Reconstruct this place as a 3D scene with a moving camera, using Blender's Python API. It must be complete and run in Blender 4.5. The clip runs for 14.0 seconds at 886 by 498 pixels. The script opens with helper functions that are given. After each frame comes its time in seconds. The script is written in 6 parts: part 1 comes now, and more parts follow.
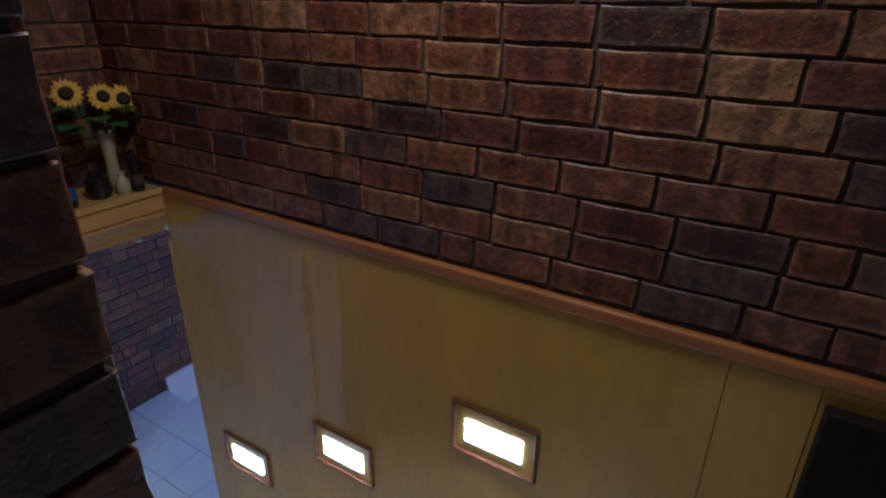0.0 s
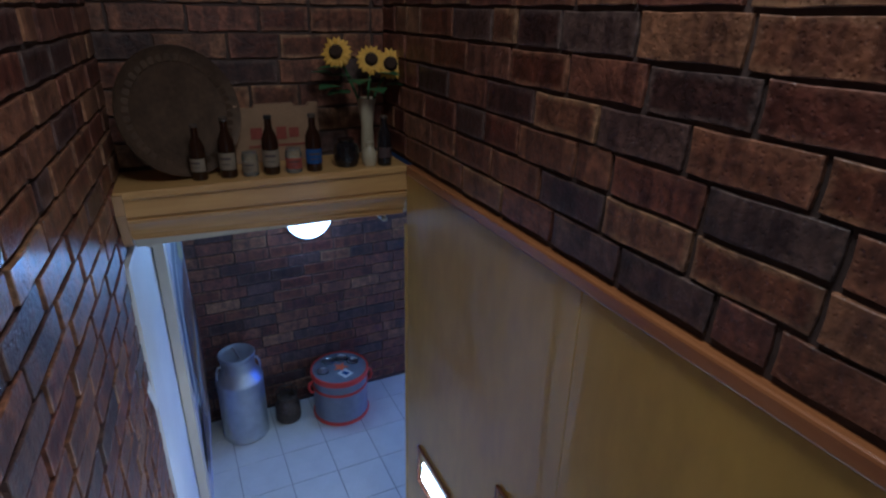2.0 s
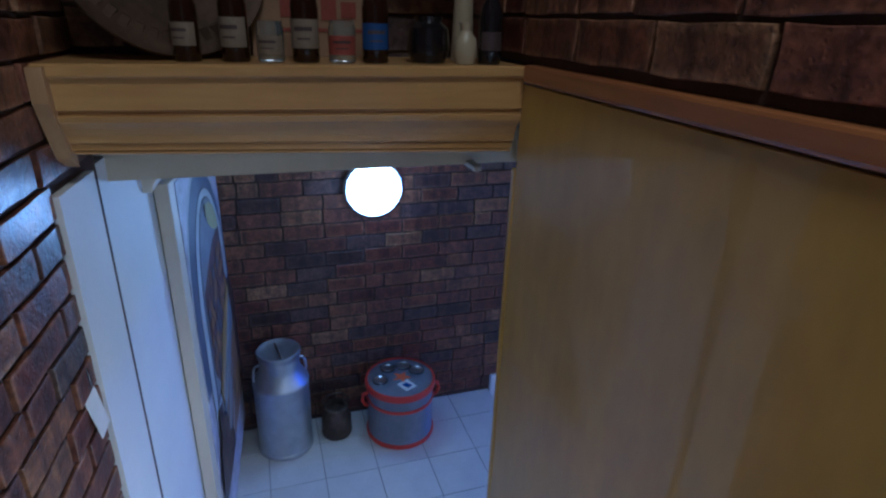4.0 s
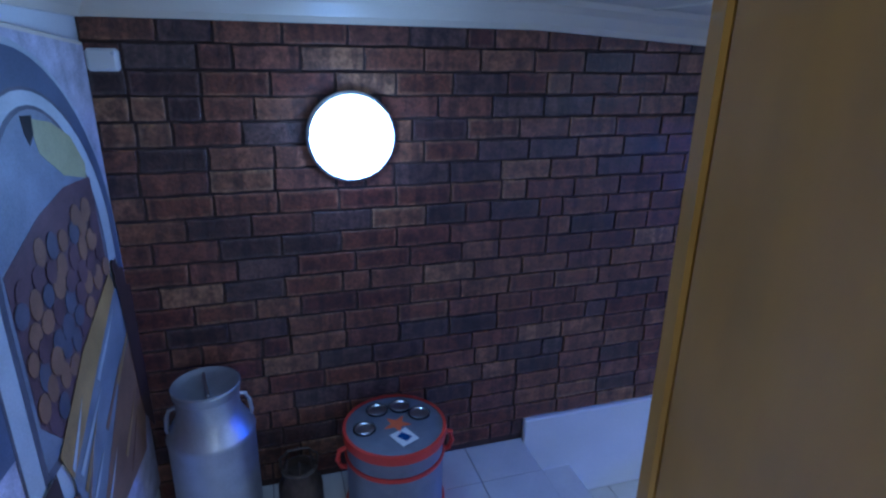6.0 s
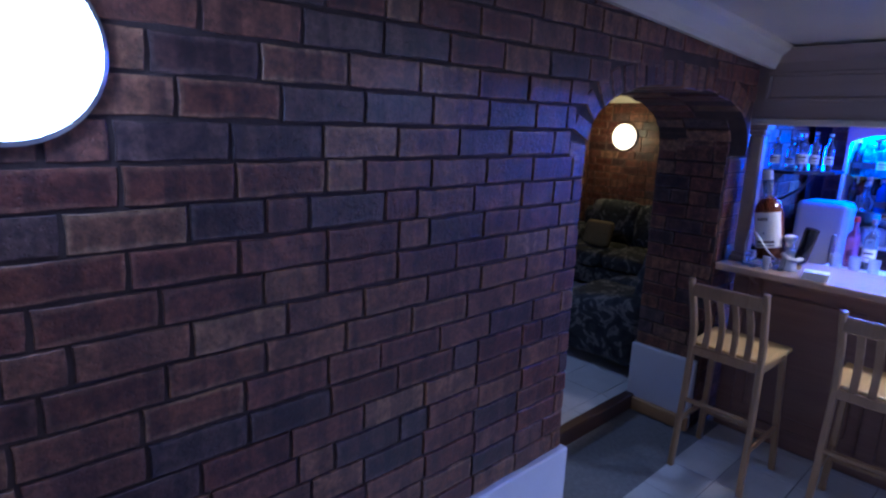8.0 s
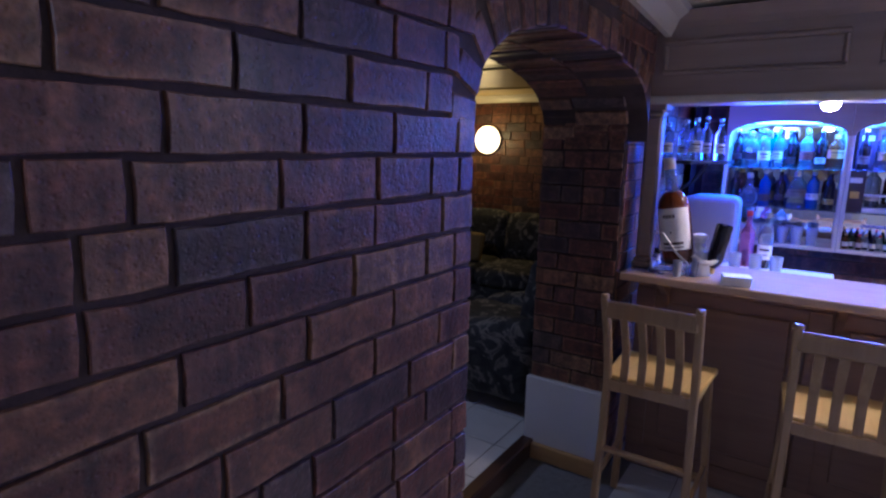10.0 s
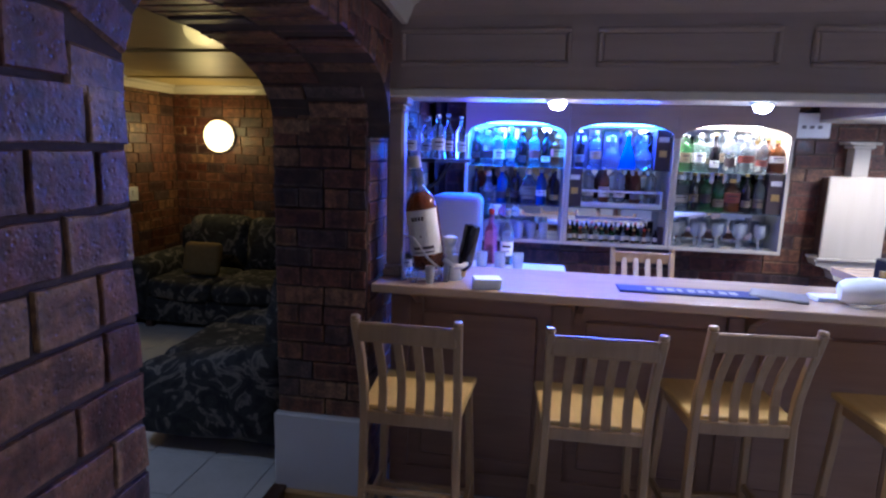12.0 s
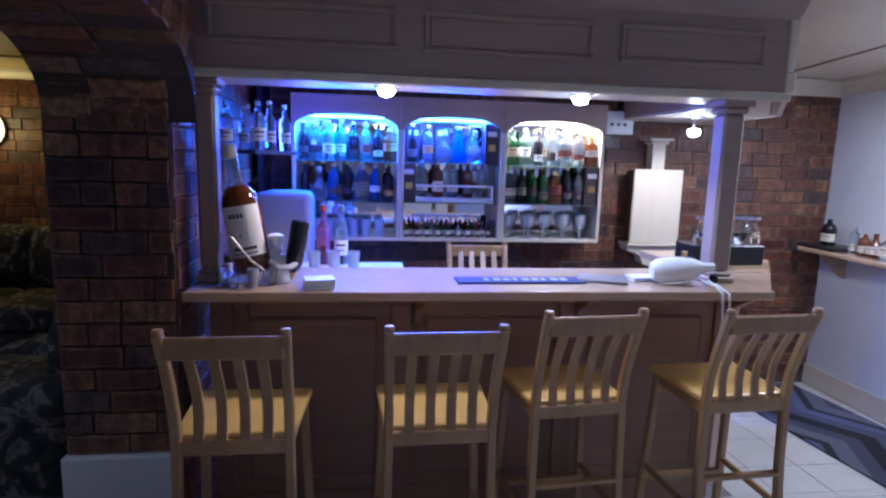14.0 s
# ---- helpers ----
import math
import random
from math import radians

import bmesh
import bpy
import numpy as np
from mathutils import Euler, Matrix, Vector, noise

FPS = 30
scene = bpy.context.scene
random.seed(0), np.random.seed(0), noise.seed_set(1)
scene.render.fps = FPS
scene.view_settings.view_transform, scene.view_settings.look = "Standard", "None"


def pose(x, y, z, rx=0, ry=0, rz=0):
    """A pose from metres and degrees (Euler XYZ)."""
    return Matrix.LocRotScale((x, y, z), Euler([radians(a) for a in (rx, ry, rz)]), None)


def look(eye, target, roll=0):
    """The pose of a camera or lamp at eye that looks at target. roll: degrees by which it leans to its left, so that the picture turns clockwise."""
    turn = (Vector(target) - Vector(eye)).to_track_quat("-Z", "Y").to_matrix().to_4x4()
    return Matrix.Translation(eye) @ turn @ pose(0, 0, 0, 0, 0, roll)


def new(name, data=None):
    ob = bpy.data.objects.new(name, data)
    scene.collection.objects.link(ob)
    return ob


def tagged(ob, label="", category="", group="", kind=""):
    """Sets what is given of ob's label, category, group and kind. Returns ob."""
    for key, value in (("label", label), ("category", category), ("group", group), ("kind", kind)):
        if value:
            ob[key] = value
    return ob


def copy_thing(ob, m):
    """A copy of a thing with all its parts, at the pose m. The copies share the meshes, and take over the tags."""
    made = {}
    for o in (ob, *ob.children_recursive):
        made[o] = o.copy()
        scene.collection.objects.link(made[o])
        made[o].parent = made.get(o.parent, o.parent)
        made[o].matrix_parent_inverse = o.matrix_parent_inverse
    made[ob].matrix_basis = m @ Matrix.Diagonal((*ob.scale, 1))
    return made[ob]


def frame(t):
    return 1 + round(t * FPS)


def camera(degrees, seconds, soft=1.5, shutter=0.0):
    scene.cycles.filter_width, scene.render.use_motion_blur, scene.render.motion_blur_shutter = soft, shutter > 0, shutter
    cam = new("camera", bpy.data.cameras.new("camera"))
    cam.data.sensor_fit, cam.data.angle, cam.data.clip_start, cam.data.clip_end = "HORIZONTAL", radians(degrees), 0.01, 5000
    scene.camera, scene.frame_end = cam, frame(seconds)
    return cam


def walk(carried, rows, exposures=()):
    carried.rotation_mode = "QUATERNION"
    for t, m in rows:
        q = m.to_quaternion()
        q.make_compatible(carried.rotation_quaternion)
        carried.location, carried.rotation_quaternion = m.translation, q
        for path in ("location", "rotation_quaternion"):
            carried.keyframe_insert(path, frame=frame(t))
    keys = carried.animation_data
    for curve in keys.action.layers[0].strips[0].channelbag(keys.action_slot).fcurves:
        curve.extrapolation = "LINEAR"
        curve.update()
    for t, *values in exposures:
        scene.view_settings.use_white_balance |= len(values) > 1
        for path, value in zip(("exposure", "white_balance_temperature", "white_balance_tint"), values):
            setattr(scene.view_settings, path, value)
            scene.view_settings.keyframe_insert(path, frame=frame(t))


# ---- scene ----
cam = camera(76.0, 14.0, 2.4)
PATH = [
    (0, (-0.879, 0.171, 3.455), (-1.838, 1.729, 2.647), 0.7),
    (0.5, (-0.890, 0.322, 3.398), (-2.115, 1.714, 2.650), 2.4),
    (1, (-0.965, 0.416, 3.415), (-2.352, 1.618, 2.634), 2.2),
    (1.5, (-1.062, 0.584, 3.302), (-2.613, 1.579, 2.526), 1.8),
    (2, (-1.128, 0.68, 3.266), (-2.784, 1.490, 2.489), 1.3),
    (2.5, (-1.255, 0.804, 3.210), (-2.977, 1.460, 2.437), 1.2),
    (3, (-1.410, 0.796, 3.110), (-3.147, 1.418, 2.341), 1.5),
    (5.5, (-2.505, 1.086, 2.364), (-4.303, 1.598, 1.654), 1.2),
    (6, (-2.708, 1.160, 2.226), (-4.518, 1.719, 1.583), 0.9),
    (6.5, (-2.888, 1.245, 2.100), (-4.692, 1.890, 1.535), 1.0),
    (7, (-3.148, 1.228, 1.988), (-4.856, 2.135, 1.479), 1.5),
    (9.5, (-4.115, 1.845, 1.704), (-5.306, 3.409, 1.339), 1.3),
    (10, (-4.192, 2.023, 1.672), (-5.283, 3.661, 1.312), 1.2),
    (10.5, (-4.271, 2.193, 1.683), (-5.141, 3.958, 1.327), 1.5),
    (11, (-4.284, 2.284, 1.68), (-4.903, 4.154, 1.332), 1.5),
    (11.5, (-4.282, 2.357, 1.668), (-4.737, 4.274, 1.324), 1.5),
    (12, (-4.282, 2.416, 1.659), (-4.594, 4.362, 1.319), 1.6),
    (12.5, (-4.269, 2.456, 1.654), (-4.461, 4.418, 1.317), 1.5),
    (13, (-4.254, 2.485, 1.632), (-4.341, 4.455, 1.3), 1.6),
    (13.5, (-4.247, 2.532, 1.595), (-4.188, 4.505, 1.269), 1.6),
    (14, (-4.262, 2.576, 1.6), (-4.015, 4.536, 1.289), 1.6),
]
walk(cam, [(t, look(eye, target, roll)) for t, eye, target, roll in PATH], [(0, 0.05, 4400, 10), (3, 0.0, 4000, 8), (5.5, 0.08, 4050, 10), (7, 0.05, 3850, 22), (9.5, 0.0, 5050, 32), (12, 0.05, 5150, 22), (14, 0.08, 5100, 20)])

# ---- world, light and exposure ----
world = bpy.data.worlds.new("night")
world.use_nodes = True
world.node_tree.nodes["Background"].inputs[0].default_value = (0.02, 0.025, 0.04, 1)
world.node_tree.nodes["Background"].inputs[1].default_value = 0.3
scene.world = world


def lamp(name, kind, place, power, colour, size=0.1, aim=None, size_y=None, angle=None, blend=0.5):
    data = bpy.data.lights.new(name, kind)
    data.energy, data.color = power, colour
    if kind == "AREA":
        data.size = size
        if size_y:
            data.shape, data.size_y = "RECTANGLE", size_y
    else:
        data.shadow_soft_size = size
    if kind == "SPOT":
        data.spot_size, data.spot_blend = radians(angle or 90), blend
    ob = new(name, data)
    ob.matrix_world = look(place, aim) if aim else pose(*place)
    return ob


COOL = (0.62, 0.78, 1.0)
HALL = 2.44          # ceiling of the hall; it falls gently towards the bar
LAND = 0.41          # landing at the foot of the stairs
UPPER = 1.88         # floor at the head of the stairs
XW, YR, YL, YB, XR = -4.89, 1.465, 0.495, 6.35, -0.97   # lamp wall, stair wall, other stair wall, bar back wall, far side wall

lamp("hall_lamp_light", "POINT", (XW + 0.24, 1.458, 1.937), 1.6, COOL, 0.10)
lamp("hall_lamp_disc", "AREA", (XW + 0.16, 1.458, 1.937), 4.0, COOL, 0.24, (XW + 1.2, 1.458, 1.907)).data.shape = "DISK"
lamp("blue_strip_light", "AREA", (-4.42, 6.14, 1.83), 36, (0.04, 0.20, 1.0), 0.55, (-4.42, 5.85, 1.0), 0.06)
lamp("blue_strip_light", "AREA", (-3.78, 6.14, 1.83), 40, (0.05, 0.10, 1.0), 0.55, (-3.78, 5.85, 1.0), 0.06)
lamp("white_strip_light", "AREA", (-3.13, 6.14, 1.83), 9, (1.0, 0.93, 0.78), 0.55, (-3.13, 6.05, 1.0), 0.06)
# No fixture here: blue lamp added to tint the bar's left corner.
lamp("corner_blue_light", "POINT", (-4.60, 5.72, 1.70), 9, (0.08, 0.08, 1.0), 0.08)
lamp("spot_light", "SPOT", (-4.21, 4.98, 1.83), 21, (1.0, 0.76, 0.50), 0.03, (-4.21, 4.85, 0.0), angle=140)
lamp("spot_light", "SPOT", (-3.385, 4.98, 1.83), 25, (0.78, 0.88, 1.0), 0.03, (-3.385, 4.85, 0.0), angle=140)
lamp("spot_light", "SPOT", (-2.406, 5.75, 1.755), 15, (1.0, 0.90, 0.76), 0.03, (-2.3, 6.0, 0.0), angle=150)
lamp("lounge_lamp_light", "POINT", (-7.26, 7.22, 1.74), 6, (1.0, 0.74, 0.20), 0.14)
lamp("bar_ceiling_light", "AREA", (-1.5, 4.95, 2.2), 26, (0.96, 0.93, 0.90), 0.4, (-1.6, 4.85, 0), 0.4)
lamp("upper_ceiling_light", "AREA", (-1.55, 1.0, 4.42), 16, (1.0, 0.76, 0.46), 0.5, (-1.7, 0.95, 2.0), 0.5)
# Unseen cool lamp, added to brighten the lounge floor.
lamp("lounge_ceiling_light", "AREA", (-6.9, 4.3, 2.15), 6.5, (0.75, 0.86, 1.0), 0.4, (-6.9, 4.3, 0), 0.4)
for sx, sz in ((-2.74, 1.44), (-2.12, 1.79), (-1.47, 2.18)):
    lamp("step_light_glow", "AREA", (sx, YR - 0.035, sz), 3.2, (1.0, 0.84, 0.60), 0.2, (sx, YR - 1.0, sz - 0.45), 0.07)


# ---- materials ----
def material(name, colour, rough=0.5, metal=0.0, scale=30.0, vary=0.25, bump=0.15, fine=160.0, emit=0.0, coat=0.0, stretch=(1, 1, 1), clear=0.0, ior=1.45):
    m = bpy.data.materials.new(name)
    m.use_nodes = True
    nt = m.node_tree
    n, link = nt.nodes, nt.links
    b = n["Principled BSDF"]
    b.inputs["Roughness"].default_value = rough
    b.inputs["Metallic"].default_value = metal
    b.inputs["Coat Weight"].default_value = coat
    b.inputs["Transmission Weight"].default_value = clear
    b.inputs["IOR"].default_value = ior
    b.inputs["Base Color"].default_value = (*colour, 1)
    if emit:
        b.inputs["Emission Color"].default_value = (*colour, 1)
        b.inputs["Emission Strength"].default_value = emit
    if vary or bump:
        tc, mp = n.new("ShaderNodeTexCoord"), n.new("ShaderNodeMapping")
        mp.inputs["Scale"].default_value = stretch
        link.new(tc.outputs["Object"], mp.inputs[0])
        big, small = n.new("ShaderNodeTexNoise"), n.new("ShaderNodeTexNoise")
        for tex, s, d in ((big, scale, 4), (small, fine, 3)):
            tex.inputs["Scale"].default_value, tex.inputs["Detail"].default_value = s, d
            link.new(mp.outputs[0], tex.inputs["Vector"])
        ramp = n.new("ShaderNodeValToRGB")
        ramp.color_ramp.elements[0].position, ramp.color_ramp.elements[1].position = 0.3, 0.72
        lo, hi = [c * (1 - vary) for c in colour], [min(1, c * (1 + vary * 0.7)) for c in colour]
        ramp.color_ramp.elements[0].color, ramp.color_ramp.elements[1].color = (*lo, 1), (*hi, 1)
        mixf = n.new("ShaderNodeMath")
        mixf.operation = "MULTIPLY_ADD"
        mixf.inputs[1].default_value = 0.35
        half = n.new("ShaderNodeMath")
        half.operation = "MULTIPLY"
        half.inputs[1].default_value = 0.65
        link.new(big.outputs[0], half.inputs[0])
        link.new(small.outputs[0], mixf.inputs[0])
        link.new(half.outputs[0], mixf.inputs[2])
        link.new(mixf.outputs[0], ramp.inputs[0])
        link.new(ramp.outputs[0], b.inputs["Base Color"])
        if bump:
            bp = n.new("ShaderNodeBump")
            bp.inputs["Strength"].default_value, bp.inputs["Distance"].default_value = bump, 0.004
            link.new(mixf.outputs[0], bp.inputs["Height"])
            link.new(bp.outputs[0], b.inputs["Normal"])
    return m


def brick_material(name, joined=False):
    """Sealed clay bricks: each takes one of several firings, with a scorched heart, pores and flecks."""
    m = bpy.data.materials.new(name)
    m.use_nodes = True
    nt = m.node_tree
    n, link = nt.nodes, nt.links
    b = n["Principled BSDF"]
    if joined:
        rnd = n.new("ShaderNodeNewGeometry").outputs["Random Per Island"]
    else:
        rnd = n.new("ShaderNodeObjectInfo").outputs["Random"]
    firing = n.new("ShaderNodeValToRGB")
    firing.color_ramp.interpolation = "CONSTANT"
    tones = ((0.0, (0.215, 0.100, 0.054)), (0.2, (0.240, 0.122, 0.062)), (0.38, (0.195, 0.082, 0.049)), (0.56, (0.105, 0.072, 0.063)), (0.64, (0.290, 0.168, 0.085)), (0.76, (0.172, 0.078, 0.050)), (0.92, (0.115, 0.070, 0.060)))
    el = firing.color_ramp.elements
    el[0].position, el[0].color = 0, (*tones[0][1], 1)
    el[1].position, el[1].color = tones[1][0], (*tones[1][1], 1)
    for p, c in tones[2:]:
        e = el.new(p)
        e.color = (*c, 1)
    link.new(rnd, firing.inputs[0])
    tc = n.new("ShaderNodeTexCoord")
    off = n.new("ShaderNodeVectorMath")
    off.operation = "MULTIPLY_ADD"
    comb = n.new("ShaderNodeCombineXYZ")
    for i in range(3):
        link.new(rnd, comb.inputs[i])
    off.inputs[1].default_value = (37.0, 11.0, 23.0)
    link.new(comb.outputs[0], off.inputs[0])
    link.new(tc.outputs["Object"], off.inputs[2])
    big, small, pore = n.new("ShaderNodeTexNoise"), n.new("ShaderNodeTexNoise"), n.new("ShaderNodeTexVoronoi")
    big.inputs["Scale"].default_value, big.inputs["Detail"].default_value = 24, 6
    small.inputs["Scale"].default_value, small.inputs["Detail"].default_value = 75, 5
    pore.inputs["Scale"].default_value = 90
    for t in (big, small, pore):
        link.new(off.outputs[0], t.inputs["Vector"])
    shade = n.new("ShaderNodeValToRGB")
    shade.color_ramp.elements[0].position, shade.color_ramp.elements[0].color = 0.36, (0.50, 0.46, 0.47, 1)
    shade.color_ramp.elements[1].position, shade.color_ramp.elements[1].color = 0.62, (1.28, 1.22, 1.12, 1)
    link.new(big.outputs[0], shade.inputs[0])
    mul = n.new("ShaderNodeMix")
    mul.data_type, mul.blend_type = "RGBA", "MULTIPLY"
    mul.inputs["Factor"].default_value = 0.85
    link.new(firing.outputs[0], mul.inputs["A"])
    link.new(shade.outputs[0], mul.inputs["B"])
    place, size = n.new("ShaderNodeUVMap"), n.new("ShaderNodeUVMap")
    place.uv_map, size.uv_map = "place", "size"
    inset = n.new("ShaderNodeVectorMath")
    inset.operation = "ABSOLUTE"
    link.new(place.outputs[0], inset.inputs[0])
    gap = n.new("ShaderNodeVectorMath")
    gap.operation = "SUBTRACT"
    link.new(size.outputs[0], gap.inputs[0])
    link.new(inset.outputs[0], gap.inputs[1])
    both = n.new("ShaderNodeSeparateXYZ")
    link.new(gap.outputs[0], both.inputs[0])
    near = n.new("ShaderNodeMath")
    near.operation = "MINIMUM"
    link.new(both.outputs[0], near.inputs[0])
    link.new(both.outputs[1], near.inputs[1])
    wavy = n.new("ShaderNodeMath")
    wavy.operation = "MULTIPLY_ADD"
    wavy.inputs[1].default_value = 0.030
    link.new(big.outputs[0], wavy.inputs[0])
    link.new(near.outputs[0], wavy.inputs[2])
    heart = n.new("ShaderNodeMapRange")
    heart.interpolation_type = "SMOOTHSTEP"
    heart.inputs["From Min"].default_value, heart.inputs["From Max"].default_value = 0.017, 0.030
    link.new(wavy.outputs[0], heart.inputs["Value"])
    which = n.new("ShaderNodeMath")          # each brick shows its border more or less
    which.operation = "FRACT"
    times = n.new("ShaderNodeMath")
    times.operation = "MULTIPLY"
    times.inputs[1].default_value = 17.3
    link.new(rnd, times.inputs[0])
    link.new(times.outputs[0], which.inputs[0])
    amount = n.new("ShaderNodeMath")
    amount.operation = "MULTIPLY"
    amount.use_clamp = True
    link.new(heart.outputs[0], amount.inputs[0])
    more = n.new("ShaderNodeMath")
    more.operation = "MULTIPLY_ADD"
    more.inputs[1].default_value, more.inputs[2].default_value = 1.0, 0.15
    link.new(which.outputs[0], more.inputs[0])
    link.new(more.outputs[0], amount.inputs[1])
    worn = n.new("ShaderNodeMix")
    worn.data_type, worn.blend_type = "RGBA", "MULTIPLY"
    worn.inputs["B"].default_value = (0.48, 0.31, 0.30, 1)
    link.new(amount.outputs[0], worn.inputs["Factor"])
    link.new(mul.outputs["Result"], worn.inputs["A"])
    band = n.new("ShaderNodeTexNoise")       # upright scorch bands from the kiln
    band.noise_dimensions = "2D"
    band.inputs["Scale"].default_value, band.inputs["Detail"].default_value = 1.0, 1
    lift = n.new("ShaderNodeVectorMath")
    lift.operation = "MULTIPLY_ADD"
    lift.inputs[1].default_value = (19.0, 1.5, 0)
    link.new(place.outputs[0], lift.inputs[0])
    link.new(comb.outputs[0], lift.inputs[2])
    spread = n.new("ShaderNodeVectorMath")
    spread.operation = "SCALE"
    spread.inputs["Scale"].default_value = 91.0
    link.new(comb.outputs[0], spread.inputs[0])
    link.new(spread.outputs[0], lift.inputs[2])
    link.new(lift.outputs[0], band.inputs["Vector"])
    cut = n.new("ShaderNodeMapRange")
    cut.inputs["From Min"].default_value, cut.inputs["From Max"].default_value = 0.52, 0.60
    cut.inputs["To Max"].default_value = 0.6
    link.new(band.outputs[0], cut.inputs["Value"])
    scorch = n.new("ShaderNodeMix")
    scorch.data_type, scorch.blend_type = "RGBA", "MULTIPLY"
    scorch.inputs["B"].default_value = (0.40, 0.36, 0.48, 1)
    link.new(cut.outputs[0], scorch.inputs["Factor"])
    link.new(worn.outputs["Result"], scorch.inputs["A"])
    fleck = n.new("ShaderNodeMix")
    fleck.data_type, fleck.blend_type = "RGBA", "OVERLAY"
    fleck.inputs["Factor"].default_value = 0.95
    link.new(scorch.outputs["Result"], fleck.inputs["A"])
    link.new(small.outputs[0], fleck.inputs["B"])
    link.new(fleck.outputs["Result"], b.inputs["Base Color"])
    height = n.new("ShaderNodeMath")
    height.operation = "ADD"
    link.new(big.outputs[0], height.inputs[0])
    pit = n.new("ShaderNodeMapRange")
    pit.inputs["From Max"].default_value, pit.inputs["To Min"].default_value, pit.inputs["To Max"].default_value = 0.35, 0.0, 0.5
    link.new(pore.outputs["Distance"], pit.inputs["Value"])
    rugged = n.new("ShaderNodeMath")
    rugged.operation = "ADD"
    link.new(small.outputs[0], rugged.inputs[0])
    link.new(pit.outputs[0], rugged.inputs[1])
    link.new(rugged.outputs[0], height.inputs[1])
    bp = n.new("ShaderNodeBump")
    bp.inputs["Strength"].default_value, bp.inputs["Distance"].default_value = 0.50, 0.006
    b.inputs["Coat Weight"].default_value, b.inputs["Coat Roughness"].default_value = 0.18, 0.22
    link.new(height.outputs[0], bp.inputs["Height"])
    link.new(bp.outputs[0], b.inputs["Normal"])
    rough = n.new("ShaderNodeMapRange")
    rough.inputs["To Min"].default_value, rough.inputs["To Max"].default_value = 0.30, 0.62
    link.new(small.outputs[0], rough.inputs["Value"])
    link.new(rough.outputs[0], b.inputs["Roughness"])
    return m


def wood(name, light, dark, rough=0.4, scale=3.0, along="z", coat=0.2):
    """Timber with long wavering grain along one axis."""
    m = bpy.data.materials.new(name)
    m.use_nodes = True
    nt = m.node_tree
    n, link = nt.nodes, nt.links
    b = n["Principled BSDF"]
    tc, mp = n.new("ShaderNodeTexCoord"), n.new("ShaderNodeMapping")
    mp.inputs["Scale"].default_value = {"x": (0.09, 1, 1), "y": (1, 0.09, 1), "z": (1, 1, 0.09)}[along]
    link.new(tc.outputs["Object"], mp.inputs[0])
    grain, blot = n.new("ShaderNodeTexNoise"), n.new("ShaderNodeTexNoise")
    grain.inputs["Scale"].default_value, grain.inputs["Detail"].default_value, grain.inputs["Distortion"].default_value = scale * 18, 6, 0.6
    blot.inputs["Scale"].default_value, blot.inputs["Detail"].default_value = scale * 1.6, 2
    link.new(mp.outputs[0], grain.inputs["Vector"])
    link.new(tc.outputs["Object"], blot.inputs["Vector"])
    mix = n.new("ShaderNodeMath")
    mix.operation = "MULTIPLY_ADD"
    mix.inputs[1].default_value = 0.45
    link.new(blot.outputs[0], mix.inputs[0])
    half = n.new("ShaderNodeMath")
    half.operation = "MULTIPLY"
    half.inputs[1].default_value = 0.55
    link.new(grain.outputs[0], half.inputs[0])
    link.new(half.outputs[0], mix.inputs[2])
    ramp = n.new("ShaderNodeValToRGB")
    ramp.color_ramp.elements[0].position, ramp.color_ramp.elements[1].position = 0.34, 0.66
    ramp.color_ramp.elements[0].color, ramp.color_ramp.elements[1].color = (*dark, 1), (*light, 1)
    link.new(mix.outputs[0], ramp.inputs[0])
    link.new(ramp.outputs[0], b.inputs["Base Color"])
    bp = n.new("ShaderNodeBump")
    bp.inputs["Strength"].default_value, bp.inputs["Distance"].default_value = 0.12, 0.002
    link.new(grain.outputs[0], bp.inputs["Height"])
    link.new(bp.outputs[0], b.inputs["Normal"])
    b.inputs["Roughness"].default_value, b.inputs["Coat Weight"].default_value, b.inputs["Coat Roughness"].default_value = rough, coat, 0.25
    return m


def fabric_material(name):
    """Upholstery with large dark and pale leaf-like patches."""
    m = bpy.data.materials.new(name)
    m.use_nodes = True
    nt = m.node_tree
    n, link = nt.nodes, nt.links
    b = n["Principled BSDF"]
    tc = n.new("ShaderNodeTexCoord")
    no = n.new("ShaderNodeTexNoise")
    no.inputs["Scale"].default_value, no.inputs["Detail"].default_value, no.inputs["Distortion"].default_value = 6.5, 3.0, 1.8
    weave = n.new("ShaderNodeTexNoise")
    weave.inputs["Scale"].default_value = 300
    link.new(tc.outputs["Object"], no.inputs["Vector"])
    link.new(tc.outputs["Object"], weave.inputs["Vector"])
    ramp = n.new("ShaderNodeValToRGB")
    el = ramp.color_ramp.elements
    el[0].position, el[0].color = 0.40, (0.012, 0.013, 0.016, 1)
    el[1].position, el[1].color = 0.50, (0.032, 0.034, 0.033, 1)
    for p, c in ((0.54, (0.02, 0.022, 0.028, 1)), (0.60, (0.19, 0.17, 0.145, 1)), (0.68, (0.05, 0.052, 0.05, 1))):
        e = el.new(p)
        e.color = c
    link.new(no.outputs[0], ramp.inputs[0])
    link.new(ramp.outputs[0], b.inputs["Base Color"])
    bp = n.new("ShaderNodeBump")
    bp.inputs["Strength"].default_value, bp.inputs["Distance"].default_value = 0.3, 0.003
    link.new(weave.outputs[0], bp.inputs["Height"])
    link.new(bp.outputs[0], b.inputs["Normal"])
    b.inputs["Roughness"].default_value = 0.85
    return m


